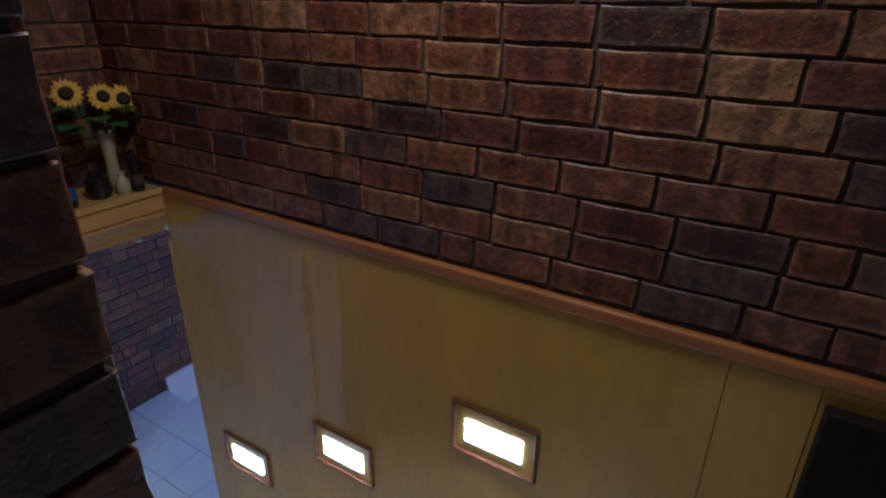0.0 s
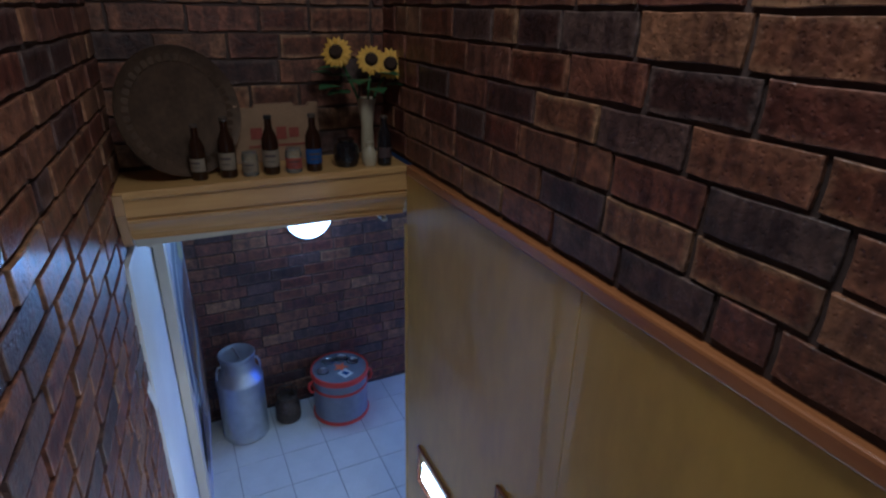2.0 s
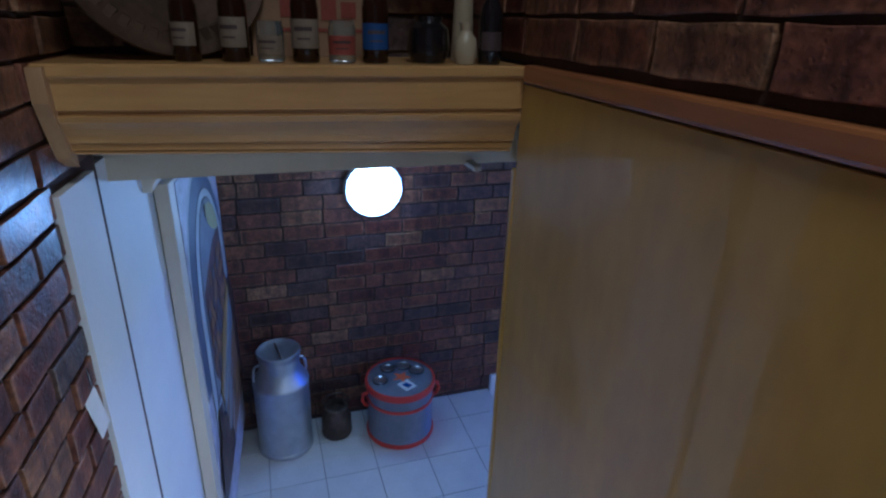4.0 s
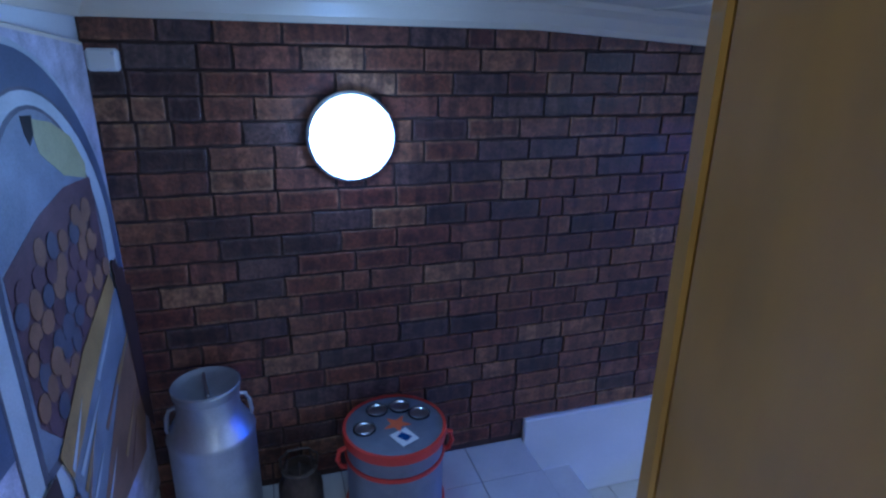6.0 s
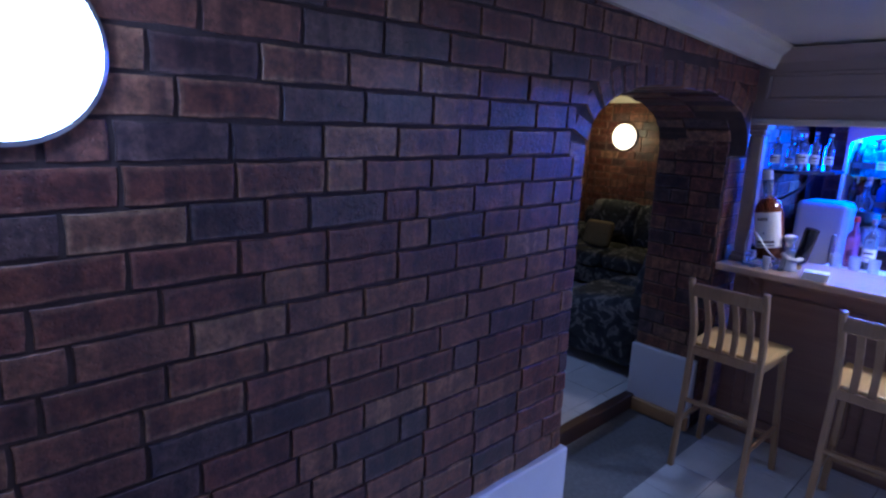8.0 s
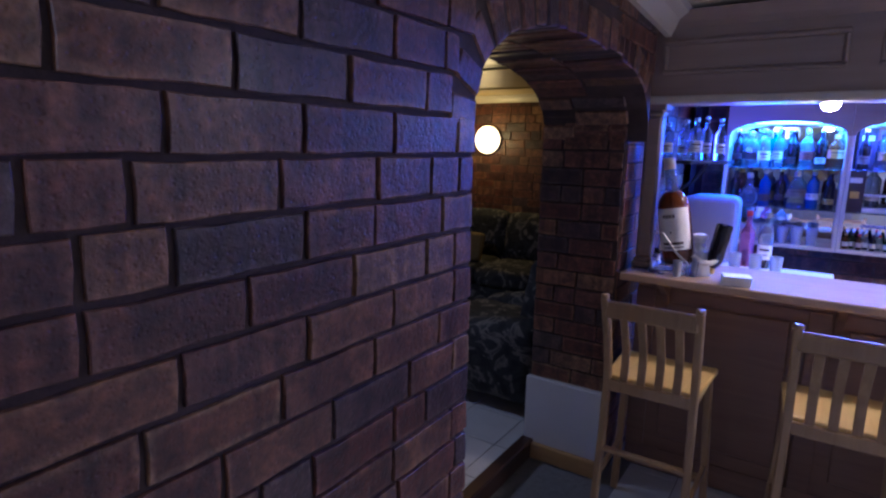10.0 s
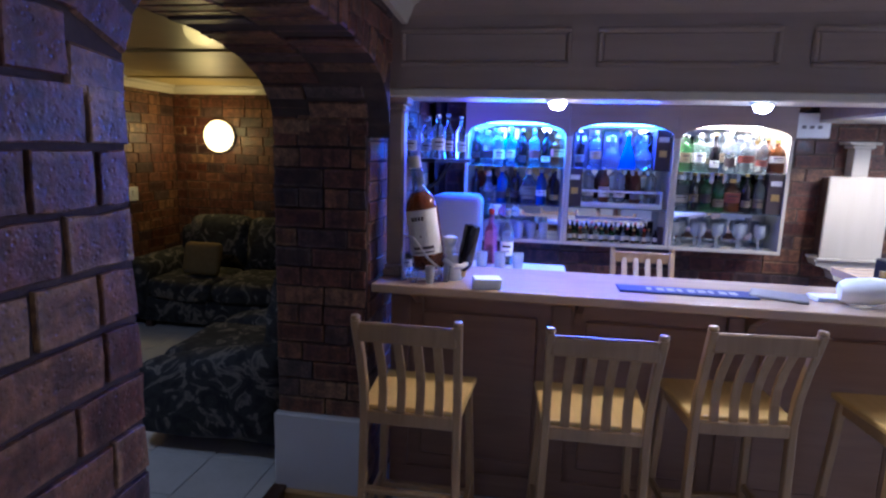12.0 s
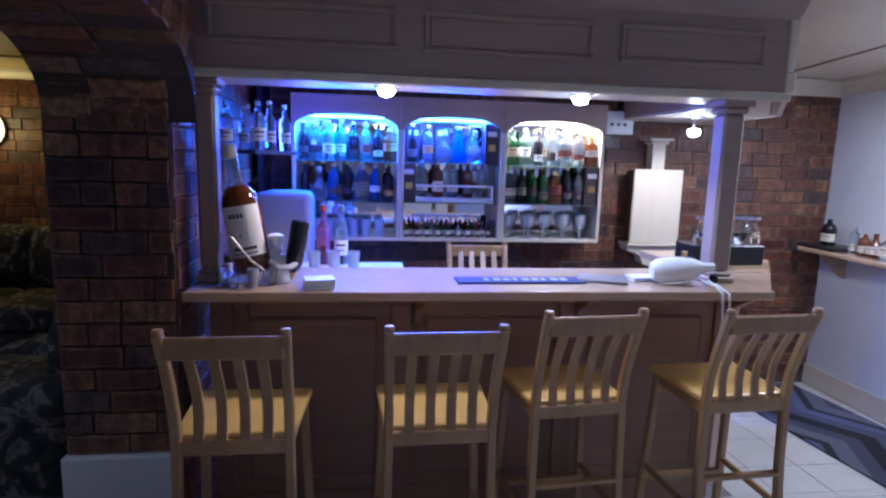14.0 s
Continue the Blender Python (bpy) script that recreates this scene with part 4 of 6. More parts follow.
# ---- hall ----
hl = thing("round_wall_lamp", (XW + 0.012, 1.458, 1.937), 0, "round opal bulkhead lamp, switched on, on the brick wall", "wall lamp")
spin = pose(0, 0, 0, 0, 90, 0)
part("lamp_base", moved(lathe([(0, 0), (0.162, 0), (0.166, 0.01), (0.166, 0.035), (0.155, 0.042), (0, 0.042)], 40), spin), CHROME, hl, smooth=True)
part("diffuser", moved(lathe([(0.153, 0.040), (0.155, 0.052), (0.145, 0.075), (0.105, 0.095), (0.05, 0.104), (0, 0.106)], 40), spin), LAMPGLASS, hl, "glowing cool white dome", True)

can = thing("milk_can", (-4.695, 0.868, LAND + 0.003), 10, "tall dented aluminium milk can standing on the tiles", "milk can")
part("body", lathe([(0, 0), (0.150, 0), (0.160, 0.008), (0.160, 0.03), (0.156, 0.035), (0.156, 0.47), (0.160, 0.485), (0.155, 0.50), (0.118, 0.565), (0.112, 0.60), (0.112, 0.655), (0.105, 0.655), (0.104, 0.6), (0, 0.6)], 40), ALU, can, smooth=True)
lid = part("lid", lathe([(0, 0.684), (0.085, 0.684), (0.10, 0.692), (0.118, 0.70), (0.122, 0.695), (0.118, 0.665), (0.110, 0.652)], 40), ALU, can, "dished aluminium lid", True)
part("lid_handle", box(-0.09, 0.09, -0.006, 0.006, 0.685, 0.699, 0.004), CHROME, lid)
for s in (-1, 1):
    part("handle", tube([(0, s * 0.145, 0.515), (0, s * 0.150, 0.535), (0, s * 0.145, 0.585), (0, s * 0.132, 0.615), (0, s * 0.112, 0.62)], 0.008), ALU, can)

pot = thing("iron_lantern", (-4.72, 1.175, LAND + 0.003), 0, "small brown iron lantern base with a hoop handle", "lantern")
part("body", lathe([(0, 0), (0.088, 0), (0.092, 0.01), (0.090, 0.12), (0.078, 0.14), (0.070, 0.16), (0.074, 0.20), (0.06, 0.205), (0.056, 0.165), (0, 0.165)], 26), RUSTY, pot, smooth=True)
part("handle", tube([(0, -0.07, 0.20), (0, -0.075, 0.25), (0, -0.04, 0.285), (0, 0.04, 0.285), (0, 0.075, 0.25), (0, 0.07, 0.20)], 0.006), RUSTY, pot)
for a in (0, 60, 120, 180, 240, 300):
    part("cage_bar", tube([(0.078 * math.cos(radians(a)), 0.078 * math.sin(radians(a)), 0.12), (0.05 * math.cos(radians(a)), 0.05 * math.sin(radians(a)), 0.26)], 0.004, 6), RUSTY, pot)

keg = thing("cooler_drum", (-4.655, 1.565, LAND + 0.003), 0, "grey round cooler drum with red bands and can holders", "cooler")
part("body", lathe([(0, 0), (0.195, 0), (0.205, 0.02), (0.200, 0.03), (0.200, 0.40), (0, 0.40)], 48), KEGGREY, keg, smooth=True)
for z0, z1, r in ((0.0, 0.028, 0.209), (0.285, 0.305, 0.206), (0.385, 0.43, 0.212)):
    part("red_band", lathe([(r - 0.008, z0), (r, z0), (r + 0.003, (z0 + z1) / 2), (r, z1), (r - 0.012, z1)], 48), REDPAINT, keg, "red rolled band", True)
top = part("lid", lathe([(0, 0.425), (0.19, 0.425), (0.204, 0.422), (0.204, 0.40)], 48), KEGGREY, keg, "grey lid", True)
for a in (-8, 38, 85, 150):
    cx, cy = 0.125 * math.cos(radians(a + 120)), 0.125 * math.sin(radians(a + 120))
    part("can_holder", moved(lathe([(0.03, 0), (0.04, 0), (0.042, 0.006), (0.036, 0.008), (0.03, 0.004), (0.0, 0.001)], 20), pose(cx, cy, 0.426)), CHROME, top)
    part("holder_rim", moved(lathe([(0.041, 0), (0.047, 0), (0.047, 0.006), (0.041, 0.006)], 20), pose(cx, cy, 0.4262)), BLACK, top)
part("star_print", moved(prism([(0.06 * (1 if k % 2 == 0 else 0.42) * math.cos(k * math.pi / 5), 0.06 * (1 if k % 2 == 0 else 0.42) * math.sin(k * math.pi / 5)) for k in range(10)], 0.4255, 0.4275), pose(0, 0.01, 0)), ORANGE, top)
part("sticker", moved(box(-0.045, 0.045, -0.04, 0.04, 0.4255, 0.4275), pose(0.09, 0.02, 0, 0, 0, 25)), PAPER_W, top)
part("sticker", moved(box(-0.025, 0.025, -0.018, 0.018, 0.4276, 0.4285), pose(0.09, 0.02, 0, 0, 0, 40)), BLUEGL, top)
for s in (-1, 1):
    part("handle", tube([(0.03, s * 0.205, 0.37), (0.03, s * 0.233, 0.36), (0.03, s * 0.240, 0.31), (0.03, s * 0.225, 0.27), (0.03, s * 0.205, 0.268)], 0.011), REDPAINT, keg)

for whole, squash in ((keg, 0.88), (can, 0.95)):
    for ob in whole.children_recursive:
        for v in ob.data.vertices:
            v.co.z *= squash

# tall painted panel on the white wall
pic = thing("painted_panel", (-3.03, 0.495, 0), -3.52, "tall oil painting of a stone archway in a pale wooden frame", "painting")
PX0, PX1, PZ0, PZ1 = -1.74, -0.70, 0.62, 2.24
part("board", box(PX0, PX1, 0.0, 0.045, PZ0, PZ1, 0.003), PALEWOOD, pic)
part("sky_paint", box(PX0 + 0.012, PX1 - 0.085, 0.045, 0.048, PZ0 + 0.01, PZ1 - 0.012), CANVAS_SKY, pic)


def on_panel(name, outline, step, mat):
    """A painted area: points across the panel (0 near, 1 far) and down it (0 top, 1 bottom)."""
    x_near, wide, tall = PX1 - 0.085, PX1 - PX0 - 0.097, PZ1 - PZ0 - 0.022
    outline = [(max(0.0, (u - 0.125) / 0.86) ** 1.15, v) for u, v in outline]
    part(name, prism([(x_near - u * wide, PZ1 - 0.012 - v * tall * 0.86) for u, v in outline], 0.0481 + 0.0007 * step, 0.0487 + 0.0007 * step, "y"), mat, pic)


def painted_arch(name, u0, u1, top, spring, foot, step, mat):
    c, a = (u0 + u1) / 2, (u1 - u0) / 2
    on_panel(name, [(u0, foot)] + [(c - a * math.cos(math.pi * i / 24), spring - (spring - top) * math.sin(math.pi * i / 24)) for i in range(25)] + [(u1, foot)], step, mat)


painted_arch("pale_outline", 0.10, 0.99, 0.012, 0.42, 0.62, 0, CANVAS_PALE)
painted_arch("blue_arch", 0.125, 0.985, 0.025, 0.42, 0.62, 1, CANVAS_BLUE)
painted_arch("rim_shadow", 0.245, 0.955, 0.088, 0.42, 0.80, 2, CANVAS_DIM)
painted_arch("pale_rim", 0.255, 0.945, 0.094, 0.42, 0.80, 3, CANVAS_PALE)
painted_arch("rim_line", 0.325, 0.89, 0.118, 0.42, 0.72, 4, CANVAS_DIM)
painted_arch("vault", 0.345, 0.875, 0.125, 0.42, 0.70, 5, CANVAS_GREY)
on_panel("sunlit_patch", [(0.60, 0.14), (0.70, 0.15), (0.79, 0.18), (0.85, 0.24), (0.84, 0.27), (0.72, 0.25), (0.62, 0.20)], 6, CANVAS_YEL)
on_panel("vault_lantern", [(0.565, 0.135), (0.615, 0.135), (0.61, 0.165), (0.585, 0.185), (0.57, 0.165)], 7, BLACK)
on_panel("stone_ground", [(0.36, 0.36), (0.55, 0.30), (0.70, 0.27), (0.86, 0.27), (0.872, 0.52), (0.45, 0.69), (0.36, 0.62)], 6, CANVAS_PUR)
rp = random.Random(5)
for r_ in range(10):
    for c__ in range(8):
        u, v = 0.39 + 0.063 * c__ + (0.03 if r_ % 2 else 0) + rp.uniform(-0.008, 0.008), 0.285 + 0.038 * r_ + rp.uniform(-0.008, 0.008)
        if 0.37 < u < 0.86 and v > 0.395 - 0.22 * (u - 0.34) and v < 0.66 - 0.42 * (u - 0.42):
            w_, h_ = rp.uniform(0.024, 0.033), rp.uniform(0.020, 0.028)
            tone = rp.choice((CANVAS_BRN, CANVAS_BRN, CANVAS_PUR, CANVAS_DIM)) if c__ > 2 else rp.choice((CANVAS_PUR, CANVAS_DIM, CANVAS_BRN))
            on_panel("painted_stone", [(u + w_ * math.cos(k * math.pi / 5), v + h_ * math.sin(k * math.pi / 5)) for k in range(10)], 8 + rp.random() * 3, tone)
on_panel("ochre_path", [(0.40, 0.70), (0.62, 0.58), (0.86, 0.49), (0.88, 0.53), (0.70, 0.63), (0.44, 0.77)], 12, CANVAS_OCH)
on_panel("grey_ground", [(0.44, 0.77), (0.70, 0.63), (0.88, 0.53), (0.95, 0.60), (0.90, 0.80), (0.60, 0.99), (0.45, 0.99)], 12, CANVAS_GREY)
on_panel("brown_ground", [(0.52, 0.94), (0.78, 0.74), (0.95, 0.66), (0.99, 0.80), (0.90, 0.99), (0.50, 0.99)], 13, CANVAS_BRN)
for k in range(12):
    u, v, w_ = 0.42 + rp.uniform(0, 0.36), 0.66 + 0.026 * k + rp.uniform(-0.02, 0.02), rp.uniform(0.10, 0.22)
    on_panel("brush_streak", [(u, v + 0.02), (u + w_ * 0.6, v - 0.035), (u + w_, v - 0.075), (u + w_ * 0.62, v - 0.025), (u + 0.01, v + 0.034)], 14 + 0.3 * k, (CANVAS_PALE, CANVAS_OCH, CANVAS_PALE, CANVAS_BRN)[k % 4])
on_panel("painted_wall", [(0.28, 0.72), (0.36, 0.71), (0.37, 0.78), (0.44, 0.80), (0.46, 0.88), (0.54, 0.92), (0.58, 0.995), (0.10, 0.995), (0.16, 0.86), (0.24, 0.80)], 18, CANVAS_DARK)
for u, v in ((0.27, 0.80), (0.36, 0.86), (0.24, 0.90), (0.40, 0.93), (0.30, 0.96)):
    on_panel("brush_streak", [(u, v), (u + 0.10, v - 0.018), (u + 0.11, v - 0.010), (u + 0.01, v + 0.008)], 19, CANVAS_BRN)
on_panel("painted_wall", [(0.88, 0.47), (0.915, 0.47), (0.92, 0.50), (0.955, 0.50), (0.96, 0.55), (0.99, 0.56), (0.995, 0.98), (0.93, 0.90), (0.91, 0.70)], 18, CANVAS_DARK)

for ob in pic.children:      # the panel hangs slightly out of true, its near corner higher
    for v in ob.data.vertices:
        v.co.z += (0.012 + 0.07 * (v.co.x - PX0) / (PX1 - PX0)) * (v.co.z - PZ0) / (PZ1 - PZ0)

notice = thing("paper_tag", (-2.950, LW(-2.950) + 0.012, 2.057), -4, "small white paper tag hung on the brick wall", "tag")
part("paper", moved(prism([(-0.03, -0.055), (0.024, -0.06), (0.033, 0.036), (0.0, 0.06), (-0.027, 0.042)], 0.002, 0.004, "y"), pose(0, 0, 0, 8, 0, 0)), PAPER_W, notice)
part("string", tube([(0, 0.004, 0.058), (0.004, 0.004, 0.10)], 0.0015, 5), BLACK, notice)
jb = thing("junction_box", (XW + 0.012, 0.68, 2.20), 0, "small white plastic junction box under the cornice", "junction box")
part("housing", box(0, 0.05, -0.05, 0.04, -0.035, 0.035, 0.008), WHITEPL, jb)
part("screw", moved(lathe([(0, 0.003), (0.006, 0.002), (0.006, 0)], 10), pose(0.05, 0.03, 0.02, 0, 90, 0)), CHROME, jb)


# ---- the bar ----
bar = thing("bar_counter", (0, 0, 0), 0, "panelled limed-wood bar with a pale overhanging worktop", "bar counter")
part("worktop", box(-4.96, -2.58, 4.71, 5.22, 1.052, 1.092, 0.008, seg=2), BARTOP, bar, "polished pale worktop")
part("worktop_return", prism([(-2.579, 4.74), (-2.05, 5.47), (-2.05, 5.78), (-2.66, 5.78), (-2.66, 5.222), (-2.579, 5.222)], 1.053, 1.091), BARTOP, bar)
part("front_board", box(-4.93, -2.64, 4.97, 5.0, 0.03, 1.05), BARWOOD, bar)
part("end_board", prism([(-2.64, 5.0), (-2.62, 4.99), (-2.20, 5.46), (-2.20, 5.74), (-2.23, 5.74), (-2.23, 5.48)], 0.0, 1.052), BARWOOD, bar)
part("kickboard", box(-4.93, -2.63, 4.955, 4.969, 0.0, 0.12, 0.003), BARWOOD, bar)
part("top_rail", box(-4.93, -2.63, 4.948, 4.969, 0.985, 1.05, 0.004), BARWOOD, bar)
for k in range(4):
    x = -4.93 + k * 0.75
    part("stile", box(x, x + 0.09 if k < 3 else -2.63, 4.95, 4.9692, 0.121, 0.984, 0.004), BARWOOD, bar)
    if k < 3:
        part("raised_panel", box(x + 0.15, x + 0.69, 4.957, 4.9693, 0.19, 0.92, 0.010), BARWOOD, bar)
for k in range(4):
    x = -4.80 + k * 0.72
    part("bracket", prism([(4.75, 1.05), (4.947, 1.05), (4.947, 0.90), (4.90, 0.97)], x, x + 0.03, "x"), BARWOOD, bar)


def bar_post(x, y, w, tall0, tall1, label):
    t = thing("bar_post", (x, y, tall0), 0, label, "post")
    h = tall1 - tall0
    part("shaft", box(-w * 0.38, w * 0.38, -w * 0.38, w * 0.38, 0.05, h - 0.06, 0.012), CANOPY, t)
    part("base", box(-w * 0.52, w * 0.52, -w * 0.52, w * 0.52, 0.0, 0.028, 0.006), CANOPY, t)
    part("base_moulding", box(-w * 0.45, w * 0.45, -w * 0.45, w * 0.45, 0.028, 0.05, 0.008), CANOPY, t)
    part("capital", box(-w * 0.45, w * 0.45, -w * 0.45, w * 0.45, h - 0.06, h - 0.032, 0.010), CANOPY, t)
    part("abacus", box(-w * 0.58, w * 0.58, -w * 0.58, w * 0.58, h - 0.032, h - 0.001, 0.006), CANOPY, t)


bar_post(-2.728, 4.93, 0.125, 1.0925, 1.888, "square pale wooden post with capital on the worktop")
bar_post(-4.905, 4.93, 0.10, 1.0925, 1.888, "slim pale wooden post beside the brick column")

CTOP = CEIL(4.9) - 0.004
can2 = thing("bar_canopy", (0, 0, 0), 0, "panelled wooden canopy above the bar with downlights", "canopy")
part("front_panel", box(-4.98, -2.53, 4.87, 4.90, 1.89, CTOP), CANOPY, can2)
part("side_panel", prism([(-2.53, 4.87), (-2.08, 5.50), (-2.08, 6.30), (-2.11, 6.30), (-2.11, 5.51), (-2.555, 4.90)], 1.89, 2.20), CANOPY, can2)
part("underside", box(-4.98, -2.56, 4.90, 5.14, 1.89, 1.908), PALEWOOD, can2)
part("return_underside", prism([(-2.556, 4.905), (-2.112, 5.515), (-2.112, 6.30), (-2.60, 6.30), (-2.60, 5.142), (-2.556, 5.142)], 1.891, 1.907), PALEWOOD, can2)
part("inner_panel", box(-4.98, -2.57, 5.11, 5.14, 1.91, CTOP), CANOPY, can2)
part("inner_panel", box(-2.60, -2.57, 5.143, 6.30, 1.908, 2.19), CANOPY, can2)
part("lower_lip", box(-5.0, -2.51, 4.845, 4.872, 1.882, 1.918, 0.006), PALEWOOD, can2)
part("side_lip", prism([(-2.512, 4.868), (-2.055, 5.50), (-2.055, 6.30), (-2.078, 6.30), (-2.078, 5.505), (-2.53, 4.873)], 1.882, 1.918), PALEWOOD, can2)
part("crown", prism([(4.872, CTOP - 0.075), (4.845, CTOP - 0.05), (4.81, CTOP - 0.004), (4.872, CTOP - 0.004)], -4.98, -2.50, "x"), CANOPY, can2)
for x0, x1 in ((-4.88, -4.17), (-4.07, -3.385), (-3.275, -2.64)):
    part("raised_panel", box(x0 + 0.02, x1 - 0.02, 4.862, 4.8705, 2.03, 2.145, 0.008), CANOPY, can2)
    for a, b, c, d in ((x0, x1, 2.145, 2.165), (x0, x1, 2.01, 2.03), (x0, x0 + 0.02, 2.03, 2.145), (x1 - 0.02, x1, 2.03, 2.145)):
        part("panel_moulding", box(a, b, 4.855, 4.8707, c, d, 0.006), CANOPY, can2)
for z0, z1, w in ((1.918, 2.0, 0.030), (2.0, 2.11, 0.014), (2.11, 2.22, 0.026)):
    part("end_moulding", box(-2.535, -2.515 + w, 4.862, 4.905, z0, z1 - 0.001, 0.005), PALEWOOD, can2)


def downlight(x, y, glow, drop=0.0):
    t = thing("downlight", (x, y, 1.8895), 0, "small lit chrome downlight under the canopy", "downlight", "downlights under the canopy")
    part("bezel", lathe([(0.03, 0), (0.052, 0), (0.052, -0.006), (0.038, -0.012), (0.03, -0.006)], 24), CHROME, t, smooth=True)
    if drop:
        part("arm", tube([(-0.02, -0.02, -0.004), (-0.015, -0.01, -drop * 0.5), (0, 0, -drop)], 0.008), CHROME, t)
    part("bulb", moved(lathe([(0.0, -0.044), (0.026, -0.036), (0.037, -0.016), (0.031, 0.0), (0, 0.002)], 16), pose(0, 0, -drop)), glow, t, "glowing bulb", True)


downlight(-4.21, 4.98, BULB_W)
downlight(-3.385, 4.98, BULB_C)
downlight(-2.406, 5.75, BULB_C, 0.075)

# ---- back bar: three arched cabinets ----
CY0, CY1 = 6.09, 6.335
units = ((-4.745, -4.095, LED_BLUE, "blue-lit arched bottle cabinet with mirror back"), (-4.095, -3.455, LED_BLUE, "blue-lit arched bottle cabinet with a small rack"), (-3.455, -2.80, LED_WHITE, "white-lit arched bottle cabinet with stemware"))
SH1, SH2, BASE = 1.578, 1.335, 1.112
for x0, x1, led, text in units:
    u = thing("bottle_cabinet", (0, 0, 0), 0, text, "cabinet", "arched cabinets behind the bar")
    part("back_mirror", box(x0 + 0.002, x1 - 0.002, CY1 - 0.012, CY1 - 0.004, BASE, 1.95), MIRROR, u)
    part("base_board", box(x0 + 0.001, x1 - 0.001, CY0, CY1 - 0.013, BASE - 0.022, BASE, 0.003), PALEWOOD, u)
    for x in (x0 + 0.001, x1 - 0.021):
        part("side_board", box(x, x + 0.020, CY0, CY1 - 0.013, BASE, 1.95, 0.002), PALEWOOD, u)
    c, a = (x0 + x1) / 2, (x1 - x0) / 2 - 0.022
    pts = [(x0 + 0.001, 1.965)] + [(x0 + 0.001, 1.772)] + [(c - a * math.cos(math.pi * i / 18), 1.775 + 0.082 * math.sin(math.pi * i / 18) ** 0.85) for i in range(19)] + [(x1 - 0.001, 1.772), (x1 - 0.001, 1.965)]
    part("arched_fascia", prism(pts, CY0 - 0.014, CY0 - 0.001, "y"), CANOPY, u)
    part("top_board", box(x0 + 0.022, x1 - 0.022, CY0, CY1 - 0.013, 1.905, 1.925), PALEWOOD, u)
    part("led_strip", box(x0 + 0.03, x1 - 0.03, CY0 + 0.012, CY0 + 0.03, 1.862, 1.874), led, u, "lit strip behind the fascia")
    for z in (SH1, SH2):
        part("glass_shelf", box(x0 + 0.022, x1 - 0.022, CY0 + 0.008, CY1 - 0.014, z - 0.006, z, 0.001), SHELFGLASS, u)


def jar(place, prof, glass, band, lab, cap, text, turn=0, scale=1.0, sx=1.0, sy=1.0, cap_mat=GOLD, group="bottles behind the bar", name="spirit_bottle"):
    return bottle(name, prof, glass, place, band, lab, cap, cap_mat, text, group, turn, scale, sx, sy)


rb = random.Random(11)


def shelf_row(x0, x1, z, kinds, seed, depth=6.165):
    r = random.Random(seed)
    n = len(kinds)
    for k, kind in enumerate(kinds):
        x = x0 + (x1 - x0) * (k + 0.5) / n
        y = depth + r.uniform(-0.015, 0.015)
        p = (x, y, z + 0.0008)
        t = r.uniform(-14, 14)
        lo = r.uniform(0.03, 0.07)
        band, tint = (lo, lo + r.uniform(0.035, 0.075)), r.choice((PAPER, PAPER_W, AGED, PRINT, GOLD, AGED, REDPRINT))
        if kind == "clear":
            jar(p, SPIRIT, PALEGL, band, tint, (0.016, 0.238, 0.262), "clear spirit bottle with a white label", t, 0.88, cap_mat=CHROME)
        elif kind == "tall":
            jar(p, WINE, PALEGL, band, tint, (0.016, 0.28, 0.30), "tall clear spirit bottle with a pale label", t, 0.82, cap_mat=CHROME)
        elif kind == "amber":
            jar(p, SPIRIT, AMBER, band, tint, (0.016, 0.238, 0.262), "amber whisky bottle with a cream label", t, 0.85)
        elif kind == "green":
            jar(p, SPIRIT, GREENGL, band, tint, (0.016, 0.238, 0.262), "green glass spirit bottle", t, 0.84, cap_mat=BLACK)
        elif kind == "dark":
            jar(p, WINE, DARKGL, band, tint, (0.016, 0.28, 0.30), "dark wine bottle with a white label", t, 0.78, cap_mat=GOLD)
        elif kind == "blue":
            jar(p, SPIRIT, BLUEGL, band, tint, (0.016, 0.238, 0.262), "blue glass spirit bottle", t, 0.85, cap_mat=CHROME)
        elif kind == "flask":
            jar(p, FLASK, AMBER, band, tint, (0.02, 0.19, 0.215), "broad flask of amber spirit", t, 0.95, 1.0, 0.6)
        elif kind == "squareflask":
            jar(p, FLASK, PALEGL, band, tint, (0.02, 0.19, 0.22), "broad clear bottle with a square label", t, 1.0, 1.0, 0.6, CHROME)
        elif kind == "round":
            jar(p, ROUNDD, PALEGL, None, PAPER, (0.018, 0.18, 0.215), "round-bodied glass decanter with stopper", t, 0.95, 1, 0.8, CHROME, name="glass_decanter")
        elif kind == "cone":
            jar(p, CONE, BLUEGL, None, PAPER, (0.016, 0.215, 0.235), "conical blue glass decanter with stopper", t, 0.95, 1, 0.8, CHROME, name="glass_decanter")
        elif kind == "box":
            b = thing("bottle_carton", p, t * 0.4, "dark printed whisky carton", "box", "bottles behind the bar")
            part("carton", box(-0.045, 0.045, -0.045, 0.045, 0, 0.245, 0.002), PRINT, b)
            part("print_bar", box(-0.03, 0.03, -0.0465, -0.0452, 0.17, 0.20), PAPER_W, b)
            part("print_bar", box(-0.022, 0.022, -0.0465, -0.0452, 0.08, 0.12), GOLD, b)


